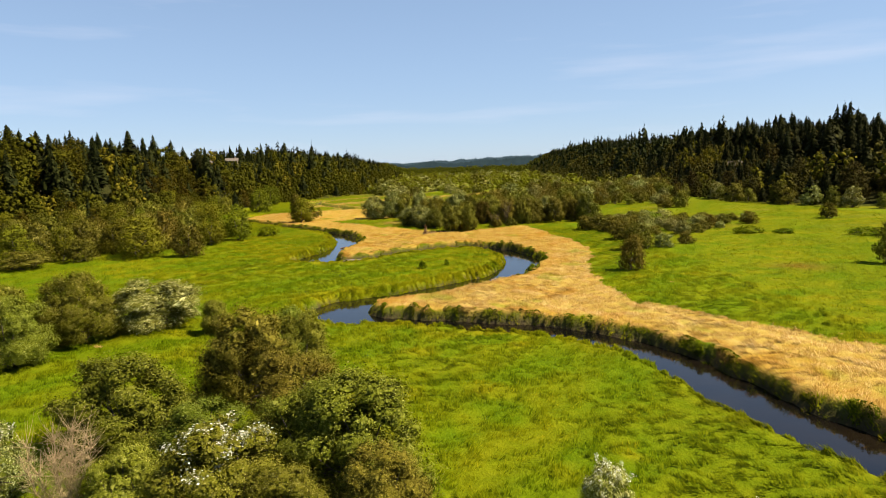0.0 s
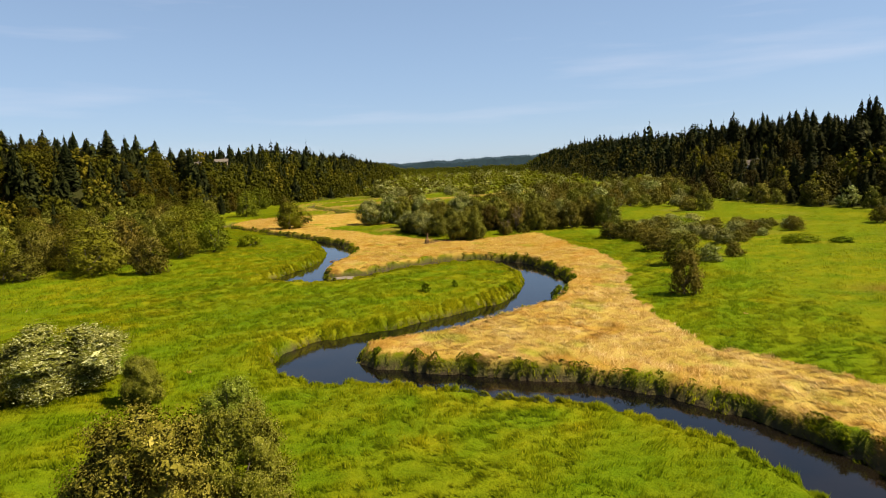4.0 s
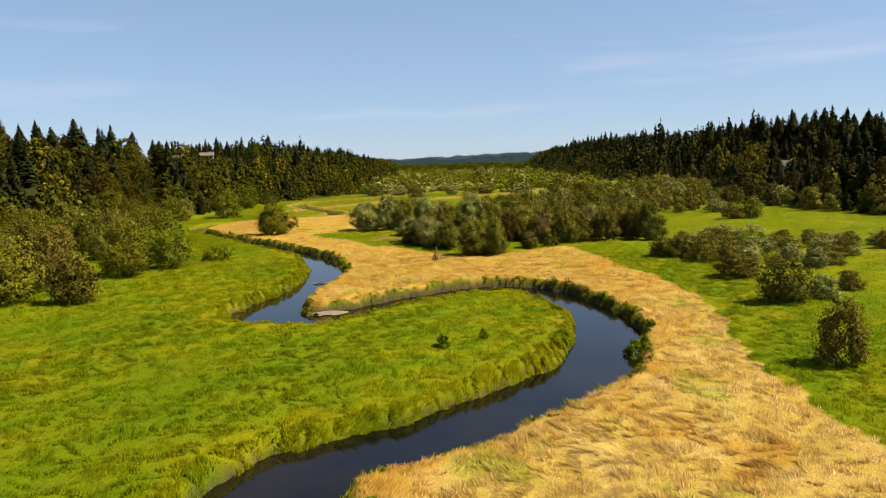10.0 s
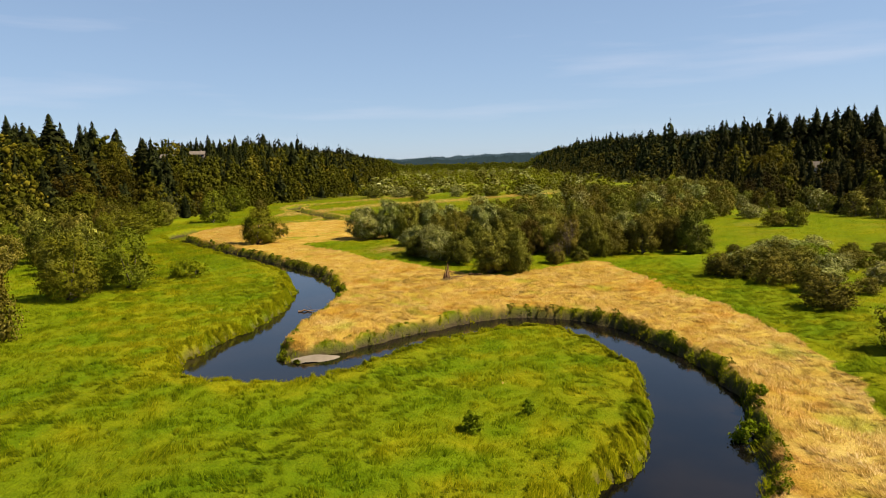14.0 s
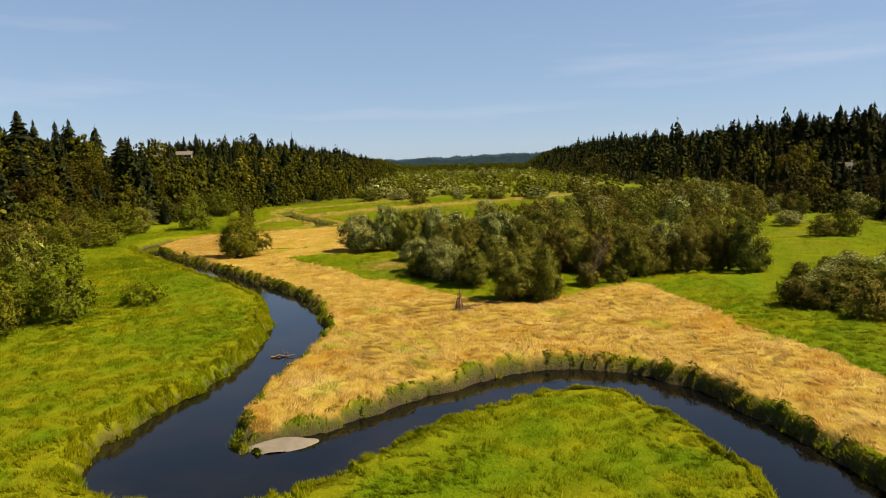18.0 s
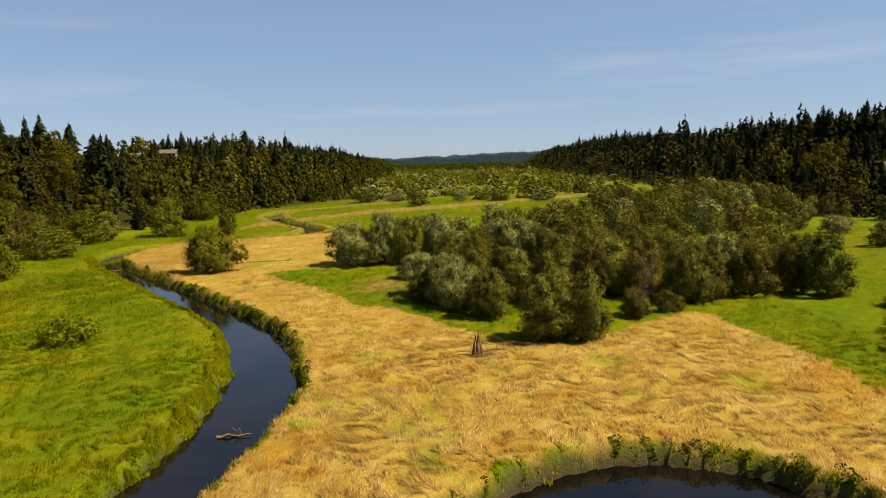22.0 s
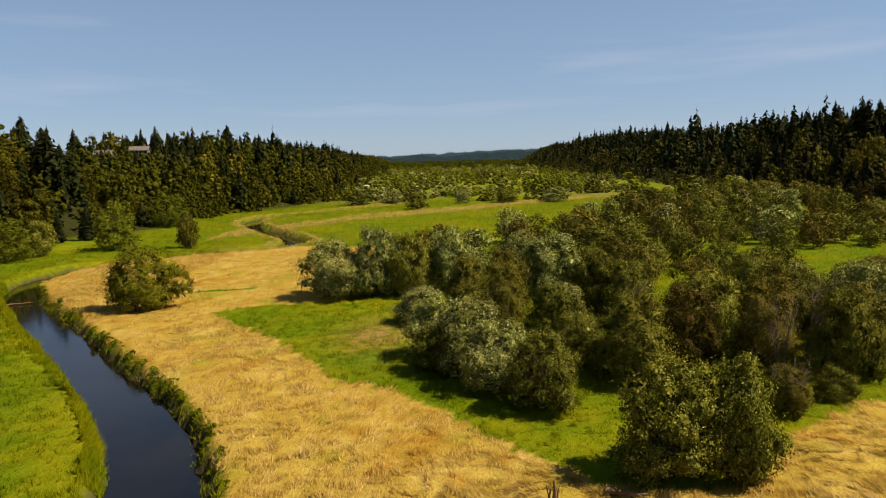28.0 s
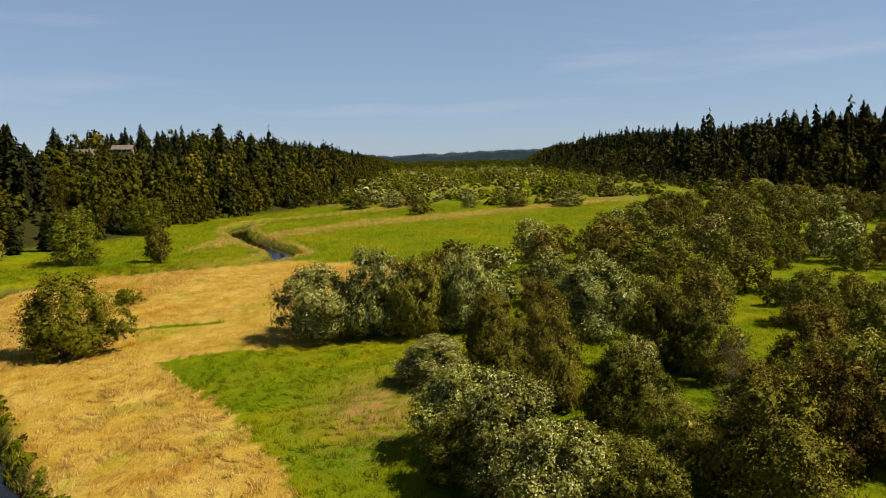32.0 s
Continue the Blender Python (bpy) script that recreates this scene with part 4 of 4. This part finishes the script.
HOUSES = [(-167, 534), (-187, 536), (-208, 540), (178, 426)]
for side, word in ((-1, "left"), (1, "right")):
    kinds = {"conifer": [], "leaf": [], "yellow": [], "conifer_far": [], "leaf_far": []}
    for y0, y1, gap, deep in ((150, 640, 8.6, 155), (640, 1500, 11.5, 150), (1500, 2600, 22, 330)):
        xs, ys, us = slope_trees(side, y0, y1, gap, deep)
        zs = ground_height(xs, ys)
        far = y0 >= 640
        for x, y, u, z in zip(xs, ys, us, zs):
            if min((x - a) ** 2 + (y - b) ** 2 for a, b in HOUSES) < 70:
                continue
            q = rng.uniform()
            belt = u + 12 * float(waves(x, y, 60, 51))
            broad = q < ((0.90 if belt < 24 else 0.55 if belt < 65 else 0.20) if side < 0 else (0.75 if belt < 14 else 0.45 if belt < 40 else 0.22))
            ramp_in = min(1.0, 0.55 + u / 60)
            if broad:
                h = max(3.4, min(rng.uniform(12, 20) * ramp_in, roof_line(x, y) - z))
                w = h * rng.uniform(0.65, 0.95)
                yellow = rng.uniform() < 0.10
                if not far and y < 420 and rng.uniform() < 0.30:
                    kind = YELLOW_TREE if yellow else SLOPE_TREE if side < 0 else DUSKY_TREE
                    kind.plant(x, y, h, w, LOOKS[kind.name], "woods on the %s slope" % word)
                else:
                    kinds["leaf_far" if far else "yellow" if yellow else "leaf"].append((x, y, z - 0.4, w, h, rng.uniform(0, 6.28)))
            else:
                h = (14 + 16 * rng.uniform(0, 1) ** 1.3) * ramp_in * (0.84 + 0.20 * float(waves(x, y, 38, 52)))
                h = max(4.0, min(h, roof_line(x, y) - z))
                w = h * rng.uniform(0.42, 0.66) * (1.0 if h > 9 else 1.5)
                if not far and y < 420 and rng.uniform() < 0.20:
                    CONIFER.plant(x, y, h, w, LOOKS["conifer_tree"], "woods on the %s slope" % word)
                else:
                    kinds["conifer_far" if far else "conifer"].append((x, y, z - 0.4, w, h, rng.uniform(0, 6.28)))
    scatter("%s_slope_firs" % word, con_shapes, kinds["conifer"], NEEDLE, "dark firs covering the %s valley slope" % word, "forest")
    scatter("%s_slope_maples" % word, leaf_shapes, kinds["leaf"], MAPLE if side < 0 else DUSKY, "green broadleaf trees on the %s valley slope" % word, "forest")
    scatter("%s_slope_poplars" % word, leaf_shapes, kinds["yellow"], POPLAR, "yellow-green trees on the %s valley slope" % word, "forest")
    scatter("%s_far_firs" % word, con_far, kinds["conifer_far"], NEEDLE, "far dark firs on the %s valley slope" % word, "forest")
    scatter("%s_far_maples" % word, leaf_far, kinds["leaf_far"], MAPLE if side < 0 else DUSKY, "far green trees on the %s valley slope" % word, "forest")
rx, ry = [a.ravel() for a in np.meshgrid(np.arange(-300, 460, 11.0), np.arange(1960, 2560, 34.0))]
rx, ry = rx + rng.uniform(-6, 6, rx.size), ry + rng.uniform(-20, 20, rx.size)
rh = np.clip(17 + 6 * waves(rx, ry, 45, 66) + rng.normal(0, 4, rx.size), 8, 30)
scatter("valley_end_woods", leaf_far, places_in(rx, ry, 0.8 * rh, rh * 0.9), ALDER, "green broadleaf woods at the far end of the valley", "forest")
# backdrop ridges with treetops along their crests; blue haze painted into the colour
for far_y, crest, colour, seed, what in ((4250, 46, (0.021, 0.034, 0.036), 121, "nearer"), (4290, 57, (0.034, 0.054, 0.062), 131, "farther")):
    hx = np.arange(-1900, 2100, 3.0)
    jag = np.random.default_rng(seed).uniform(0, 1, len(hx))
    hz = crest + 0.02 * hx + 7 * waves(hx, 0 * hx, 700, seed) + 5 * waves(hx, 0 * hx, 160, seed + 1) + 9 * jag ** 2 + 3 * waves(hx, 0 * hx, 25, seed + 2)
    k = len(hx)
    ridge_v = np.concatenate([np.stack([hx, np.full(k, far_y), np.full(k, -60.0)], 1), np.stack([hx, np.full(k, far_y), hz], 1)])
    q0 = np.arange(k - 1)
    # emission in a haze-blue tone, so distance haze is in the colour itself
    haze_m, hn, hl = node_material("haze_glow_ridge")
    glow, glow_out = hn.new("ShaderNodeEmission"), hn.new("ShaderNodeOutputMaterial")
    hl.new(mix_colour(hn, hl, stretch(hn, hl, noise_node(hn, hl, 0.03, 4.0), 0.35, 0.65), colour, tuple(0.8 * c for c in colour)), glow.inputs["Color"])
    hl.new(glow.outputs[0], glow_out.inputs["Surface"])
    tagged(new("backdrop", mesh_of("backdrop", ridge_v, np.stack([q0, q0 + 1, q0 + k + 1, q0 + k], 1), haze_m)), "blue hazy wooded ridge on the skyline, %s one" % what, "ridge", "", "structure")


# ---- houses on the slopes ----
def box(bm, x0, y0, z0, x1, y1, z1, bevel=0.0):
    m = Matrix.LocRotScale(((x0 + x1) / 2, (y0 + y1) / 2, (z0 + z1) / 2), None, (x1 - x0, y1 - y0, z1 - z0))
    made = bmesh.ops.create_cube(bm, size=1, matrix=m)
    if bevel:
        edges = {e for v in made["verts"] for e in v.link_edges}
        bmesh.ops.bevel(bm, geom=list(edges), offset=bevel, segments=1, affect="EDGES")


def house(x, y, turn, wall, label, long=15.0, deep=9.0, high=4.6, rise=2.6):
    """A gabled house: walls, roof with eaves, chimney, framed windows and a door on its valley side."""
    home = new("house")
    home.matrix_basis = pose(x, y, float(ground_height(x, y)) - 0.4, 0, 0, turn)
    a, b = long / 2, deep / 2
    bm = bmesh.new()
    ring = [bm.verts.new(c) for c in ((-a, -b, 0), (a, -b, 0), (a, b, 0), (-a, b, 0), (-a, -b, high), (a, -b, high), (a, b, high), (-a, b, high), (-a, 0, high + rise), (a, 0, high + rise))]
    for f in ((0, 1, 5, 4), (2, 3, 7, 6), (1, 2, 6, 9, 5), (3, 0, 4, 8, 7), (3, 2, 1, 0), (4, 5, 9, 8), (6, 7, 8, 9)):
        bm.faces.new([ring[i] for i in f])
    part("wall", bm, wall, home)
    bm = bmesh.new()
    for s in (-1, 1):
        e, k = 0.7, rise / b
        low = [bm.verts.new(c) for c in ((-a - e, s * (b + e), high - e * k + 0.03), (a + e, s * (b + e), high - e * k + 0.03), (a + e, 0, high + rise + 0.03), (-a - e, 0, high + rise + 0.03))]
        top = [bm.verts.new(v.co + Vector((0, 0, 0.28))) for v in low]
        bm.faces.new(low), bm.faces.new(top[::-1])
        for i in range(4):
            bm.faces.new((low[i], top[i], top[(i + 1) % 4], low[(i + 1) % 4]))
    roof = part("roof", bm, ROOF, home, "brown shingled gable roof")
    bm = bmesh.new()
    box(bm, a * 0.4, 0.3, high + rise - 1.2, a * 0.4 + 1.0, 1.3, high + rise + 1.1, 0.05)
    part("chimney", bm, wall, roof)
    for i in range(4):
        cx = -a + long * (i + 0.5) / 4
        bm = bmesh.new()
        for x0, z0, x1, z1 in ((-1.1, 1.3, 1.1, 1.42), (-1.1, 2.78, 1.1, 2.9), (-1.1, 1.42, -0.98, 2.78), (0.98, 1.42, 1.1, 2.78)):
            box(bm, cx + x0, -b - 0.09, z0, cx + x1, -b + 0.02, z1)
        frame_part = part("window_frame", bm, TRIM, home, "white window frame")
        bm = bmesh.new()
        box(bm, cx - 0.98, -b - 0.04, 1.42, cx + 0.98, -b + 0.02, 2.78)
        part("pane", bm, PANE, frame_part)
    return tagged(home, label, "house", "houses above the valley")


house(-167, 534, 12, WALL, "low brown house with gable roof among hilltop firs", 8.5, 7, 3.0, 1.8)
house(-187, 536, 8, WALL, "low brown house with gable roof among hilltop firs", 8, 7, 3.0, 1.8)
house(-208, 540, 4, WALL, "low brown house with gable roof among hilltop firs", 7.5, 7, 3.0, 1.8)
house(178, 426, -32, WALL_PALE, "pale grey house half hidden on the wooded slope", 7, 6, 4.6, 2.4)


# ---- dead wood, gravel bar and bank shrubs ----
def stick(points, thick, sides=7):
    n = len(points)
    return tube(points, [thick * (1 - 0.8 * i / (n - 1)) * (1 + 0.15 * math.sin(3.1 * i)) for i in range(n)], sides)


def mesh_part(name, pieces, material, parent, label=""):
    v, f = join(pieces)
    ob = new(name, mesh_of(name, v, f, material, True))
    ob.parent = parent
    return tagged(ob, label)


def crooked(a, b, n, wobble, r):
    t = np.linspace(0, 1, n)[:, None]
    p = np.array(a, float) * (1 - t) + np.array(b, float) * t
    p[1:-1] += r.normal(0, wobble, (n - 2, 3))
    return p


r9 = np.random.default_rng(99)
snag = new("dead_snag")
snag.matrix_basis = pose(-6.6, 208.6, float(ground_height(-6.6, 208.6)))
mesh_part("trunk", [stick(crooked((0, 0, -0.3), (0.08, 0, 3.0), 8, 0.07, r9), 0.30, 9)], DEADWOOD, snag, "weathered splintered trunk")
for a, b, k in (((-0.62, 0.1, -0.2), (-0.12, 0.05, 2.5), 0.17), ((0.5, -0.2, -0.2), (0.22, 0, 2.1), 0.17), ((-0.3, -0.4, -0.2), (-0.25, -0.1, 1.8), 0.14), ((0.1, 0.1, 0.9), (0.42, 0.1, 2.7), 0.09),
                ((0.0, 0.0, 1.2), (-0.34, 0.1, 2.75), 0.08), ((0.2, 0.1, 0.4), (0.75, 0.3, 1.5), 0.08), ((0.3, 0.1, 1.5), (2.0, 0.5, 1.0), 0.07)):
    mesh_part("branch", [stick(crooked(a, b, 5, 0.04, r9), k, 6)], DEADWOOD, snag)
mesh_part("brush", [stick(crooked((r9.normal(0.5, 0.7), r9.normal(-0.3, 0.5), 0.0), (r9.normal(0.6, 0.9), r9.normal(-0.4, 0.7), r9.uniform(0.3, 1.0)), 4, 0.08, r9), 0.022, 4) for k in range(70)], TWIG, snag, "dry brown brush")
tagged(snag, "broken dead tree trunk standing in dry grass", "dead tree")


def fallen(name, x, y, z, turn, long, thick, limbs, label):
    log = new(name)
    log.matrix_basis = pose(x, y, z, 0, 0, turn)
    mesh_part("log", [stick(crooked((-long / 2, 0, 0.05), (long / 2, 0, 0.18), 7, 0.05, r9), thick, 8)], DEADWOOD, log)
    for i in range(limbs):
        x0 = r9.uniform(-0.4, 0.4) * long
        end = (x0 + r9.normal(0, 0.5), r9.uniform(-0.9, 0.9), r9.uniform(0.15, 0.9))
        mesh_part("branch", [stick(crooked((x0, 0, 0.1), end, 4, 0.05, r9), thick * 0.35, 5)], DEADWOOD, log)
    return tagged(log, label, "log")


fallen("river_log", -28.6, 190.8, WATER_LEVEL + 0.02, 8, 2.9, 0.16, 3, "pale driftwood log stranded in the river")
fallen("fallen_log", -1.2, 212.2, 0.25, -25, 2.6, 0.22, 4, "grey fallen log at the thicket edge")
fallen("fallen_log", -4.6, 209.6, 0.3, 15, 3.4, 0.14, 5, "broken branches lying beside the dead snag")
fallen("river_log", -47.5, 367, WATER_LEVEL + 0.5, 40, 6.0, 0.22, 1, "pale driftwood log stranded on the far bank")
fallen("river_log", -84.5, 287, WATER_LEVEL + 0.1, 20, 4.0, 0.16, 3, "pale driftwood log stranded in the river")

bx, by = [a.ravel() for a in np.meshgrid(np.linspace(-1, 1, 40), np.linspace(-1, 1, 24))]
q = np.maximum(0, 1 - (bx ** 2 + by ** 2) * (1 + 0.22 * waves(bx * 4, by * 4, 5, 71)))
bz = WATER_LEVEL - 0.12 + 0.42 * np.sqrt(q) + 0.02 * waves(bx * 4, by * 2, 0.7, 72)
turn = radians(14)
bar = np.stack([-22.7 + 3.3 * bx * math.cos(turn) - 1.5 * by * math.sin(turn), 164.3 + 3.3 * bx * math.sin(turn) + 1.5 * by * math.cos(turn), bz], 1)
c0 = (np.arange(23)[:, None] * 40 + np.arange(39)[None]).ravel()
tagged(new("gravel_bar", mesh_of("gravel_bar", bar, np.stack([c0, c0 + 1, c0 + 41, c0 + 40], 1), GRAVEL, True)), "pale gravel bar at the river bend", "gravel bar")

BANK_SHRUB = Kind("bank_shrub", "shrub", BANK, 2.4, 3.0, lambda r: leafy_parts(2.4, 3, 1500, 0.13, r, 4, 14, 0.03), 4)
LOOKS["bank_shrub"] = "small leafy green shrub on the river bank"
plant_all([(-4.9, 138, 1.7, 1.9), (0, 141.5, 1.4, 1.3)], [BANK_SHRUB], "small shrubs in the meadow")
line = RIVER_LINE[(RIVER_LINE[:, 1] > 34) & (RIVER_LINE[:, 1] < 300) & (RIVER_LINE[:, 0] > -93)]
way = np.gradient(line[:, :2], axis=0)
side_way = unit(np.stack([way[:, 1], -way[:, 0]], 1))          # towards the dry field
shrubs = [(17.6, 138.5, 2.6, 3.2)]
for i in range(2, len(line), 2):
    if waves(line[i, 0], line[i, 1], 16, 81) > 0.5 and not (112 < line[i, 1] < 186 and line[i, 0] < 12):
        e = line[i, 2] + rng.uniform(0.2, 1.3)
        h = rng.uniform(0.5, 1.0)
        shrubs.append((line[i, 0] + side_way[i, 0] * e, line[i, 1] + side_way[i, 1] * e, h, h * rng.uniform(1.1, 1.6)))
plant_all(shrubs, [BANK_SHRUB], "shrubs along the river bank")

# leafy hedge under the dry grass and a thinner fringe on the green side
N = 120000
t_ = rng.integers(0, len(line), N)
lr = np.where(rng.uniform(0, 1, N) < 0.72, 1.0, -1.0)
e = line[t_, 2] + rng.uniform(-0.1, 1.7, N)
px_, py_ = line[t_, 0] + lr * side_way[t_, 0] * e + rng.normal(0, 0.6, N), line[t_, 1] + lr * side_way[t_, 1] * e + rng.normal(0, 0.6, N)
dd = bank_distance(px_, py_)
mound = np.clip(-0.12 + 0.62 * waves(px_, py_, 3.4, 82) + 0.25 * waves(px_, py_, 1.4, 83) + 0.35 * waves(px_, py_, 17, 84), 0.0, 1.0) * np.where(lr > 0, np.where(py_ < 112, np.where(px_ > 22, 0.42, 0.85), np.where(px_ > 11, 0.8, 0.5)), 0.25)
keep = (dd > -0.1) & (dd < 1.5) & (mound > 0.08)
px_, py_, dd, mound = px_[keep], py_[keep], dd[keep], mound[keep]
pz_ = height_field(px_, py_, dd) + mound * np.sqrt(np.clip(1 - ((dd - 0.65) / 0.95) ** 2, 0.05, 1)) * rng.uniform(0, 1, len(px_)) ** 0.4
v, f, nor = leaves(np.stack([px_, py_, pz_], 1), np.stack([waves(px_, py_, 2.0, 85), waves(px_, py_, 2.0, 86) - 0.3, np.full(len(px_), 0.9)], 1), 0.10, 0.6, rng)
tagged(new("bank_plants", mesh_of("bank_plants", v, f, BANK, True, nor)), "leafy dark green plants fringing the river banks", "plants", "", "stuff")

def bare_shrub(x, y, h, wide, stems, twigs, material, label):
    """Leafless stems that spread from one root, each with a spray of fine twigs."""
    bare = new("bare_shrub")
    bare.matrix_basis = pose(x, y, float(ground_height(x, y)))
    for i in range(stems):
        a = 6.28 * i / stems + r9.uniform(-0.3, 0.3)
        top = np.array([wide * math.cos(a) * r9.uniform(0.4, 1.2), wide * math.sin(a) * r9.uniform(0.4, 1.2), h * r9.uniform(0.75, 1.05)])
        main = crooked((0.15 * math.cos(a), 0.15 * math.sin(a), -0.2), top, 7, 0.10, r9)
        stem = mesh_part("stem", [stick(main, 0.011 * h, 6)], material, bare, "bare stem")
        mesh_part("twig_spray", [stick(crooked(main[2 + k % 5], main[2 + k % 5] + r9.normal(0, 0.12 * h, 3) + [0, 0, 0.12 * h], 4, 0.05, r9), 0.0034 * h, 3) for k in range(twigs)], material, stem)
    return tagged(bare, label, "shrub")


PALE_TWIG = solid_material("pale_twigs", (0.30, 0.21, 0.10), (0.44, 0.33, 0.17), 2.0, 0.9, 0.3)
GREY_TWIG = solid_material("grey_brown_twigs", (0.10, 0.066, 0.040), (0.19, 0.14, 0.09), 2.0, 0.9, 0.3)
bare_shrub(-22.3, 38.3, 5.0, 2.1, 9, 130, PALE_TWIG, "leafless shrub of pale dry twigs among green bushes")
for x, y, h, wide in ((16.2, 225.4, 4.4, 1.3), (4.6, 240.5, 3.4, 2.2), (7.5, 243.8, 4.2, 1.4), (12.2, 254.5, 5.2, 0.9), (-4.4, 257.5, 5.0, 1.2), (20.5, 236.2, 6.6, 1.5), (27, 240.5, 7.4, 1.2)):
    bare_shrub(x, y, h, wide, 5, 46, GREY_TWIG, "grey leafless shrub standing between the willows")


# ---- grass ----
def blades(x, y, z, height, lean, lean_way, width, swell, r):
    """One leaning blade at each place; its shading follows the swell of the tussock."""
    n = len(x)
    a = lean_way + r.normal(0, 0.45, n)
    w = width * r.uniform(0.6, 1.3, n)
    h = height * r.uniform(0.55, 1.25, n)
    k = lean * r.uniform(0.5, 1.3, n)
    base = np.stack([x, y, z - 0.06], 1)
    side = np.stack([-np.sin(a), np.cos(a), np.zeros(n)], 1) * w[:, None]
    flow = np.stack([np.cos(a), np.sin(a), np.zeros(n)], 1)
    tip = base + flow * (h * k)[:, None] + np.stack([0 * h, 0 * h, h * np.maximum(0.25, 1 - 0.45 * k)], 1)
    v = np.stack([base + side, base - side, tip], 1).reshape(-1, 3)
    nor = unit(np.column_stack([-swell[0], -swell[1], np.ones(n)]) + r.normal(0, 0.24, (n, 3)))
    return v, np.arange(3 * n).reshape(-1, 3), np.repeat(nor, 3, 0)


def grass_places(n, r, x0, x1, y0, y1):
    x, y = r.uniform(x0, x1, n), r.uniform(y0, y1, n)
    d = bank_distance(x, y)
    return x, y, d, height_field(x, y, d), dryness(x, y, d)


def tussocks(x, y):
    """Heaps and hollows of the sward, about -2 to 2, wandering so that no row shows."""
    wx_, wy_ = x + 0.9 * waves(x, y, 6, 88), y + 0.9 * waves(x, y, 6, 89)
    return waves(wx_, wy_, 2.9, 91) + 0.7 * waves(wx_, wy_, 1.15, 92) + 0.5 * waves(x, y, 7.0, 95)


r3 = np.random.default_rng(33)
gx_, gy_, gd, gz, gdry = [np.concatenate(c) for c in zip(grass_places(820000, r3, -62, 50, 36, 215), grass_places(300000, r3, -90, 40, 215, 345),
                                                         grass_places(170000, r3, 50, 150, 60, 340), grass_places(150000, r3, -125, -62, 60, 345), grass_places(110000, r3, -110, 80, 345, 540))]
gdry = gdry | (far_band(gx_, gy_) + 0.25 * waves(gx_, gy_, 5, 97) > 0.45) | ((gy_ > 348) & (gd > 0.7) & (gd < 3.2 + 1.6 * waves(gx_, gy_, 12, 98)))
more = [c[grass[4]] for grass in [grass_places(420000, r3, -48, 48, 62, 275)] for c in grass]      # the dry grass stands denser
pick = r3.integers(0, len(line), 220000)      # a thick fringe that hangs over the water
reach_ = (line[pick, 2] + r3.uniform(-0.2, 1.5, len(pick))) * r3.choice([-1.0, 1.0], len(pick), p=[0.75, 0.25])
ex, ey = line[pick, 0] + side_way[pick, 0] * reach_ + r3.normal(0, 0.8, len(pick)), line[pick, 1] + side_way[pick, 1] * reach_ + r3.normal(0, 0.8, len(pick))
ed = bank_distance(ex, ey)
on = (ed > -0.4) & (ed < 1.4) & ~inside(DRY_RING, ex, ey)
edge = [ex[on], ey[on], ed[on], np.maximum(height_field(ex[on], ey[on], ed[on]) + 0.12, WATER_LEVEL), np.zeros(on.sum(), bool)]
gx_, gy_, gd, gz, gdry = [np.concatenate(c) for c in zip((gx_, gy_, gd, gz, gdry), more, edge)]
far_ = 1 + 0.9 * (gy_ > 345) + 0.35 * ((gx_ < -62) | (gx_ > 50)) * (gy_ <= 345)
tuft = tussocks(gx_, gy_)
swell_x, swell_y = (tussocks(gx_ + 0.12, gy_) - tuft) / 0.12, (tussocks(gx_, gy_ + 0.12) - tuft) / 0.12
stream = 1.1 * waves(gx_, gy_, 30, 93) + 0.7 * waves(gx_, gy_, 9, 94) + 0.7 * waves(gx_, gy_, 2.4, 96)
hue = sward_tint(gx_, gy_, gd, gdry)
for dry_, name, material, tall, wide, lean, heap, label, way0 in (
        (False, "meadow_grass", GRASS, 0.36, 0.048, 0.85, 0.050, "lush green meadow grass in soft tussocks", 1.75),
        (True, "dry_grass", STRAW, 0.46, 0.036, 1.15, 0.036, "dry golden grass laid over in swirls", 1.75)):
    m = (gdry == dry_) & (gd > -0.4) & ~((gx_ > 66) & (gy_ > 165) & (tuft < -0.3)) & ((gd > 0.0) | ~gdry)
    hh = tall * np.clip(0.9 + (0.22 if dry_ else 0.34) * tuft[m] + 0.5 * (~gdry[m]) * (gd[m] < 0.8), 0.25, 2.0) * far_[m]
    v, f, nor = blades(gx_[m], gy_[m], gz[m] + (0.08 if dry_ else 0.13) * np.clip(tuft[m], -1, 1.5), hh, lean, way0 + np.clip(0.75 * stream[m], -1.3, 1.3), wide * far_[m], (heap * swell_x[m], heap * swell_y[m]), r3)
    tagged(new(name, mesh_of(name, v, f, material, True, nor, np.repeat(hue[m], 3, 0))), label, "grass", "", "stuff")
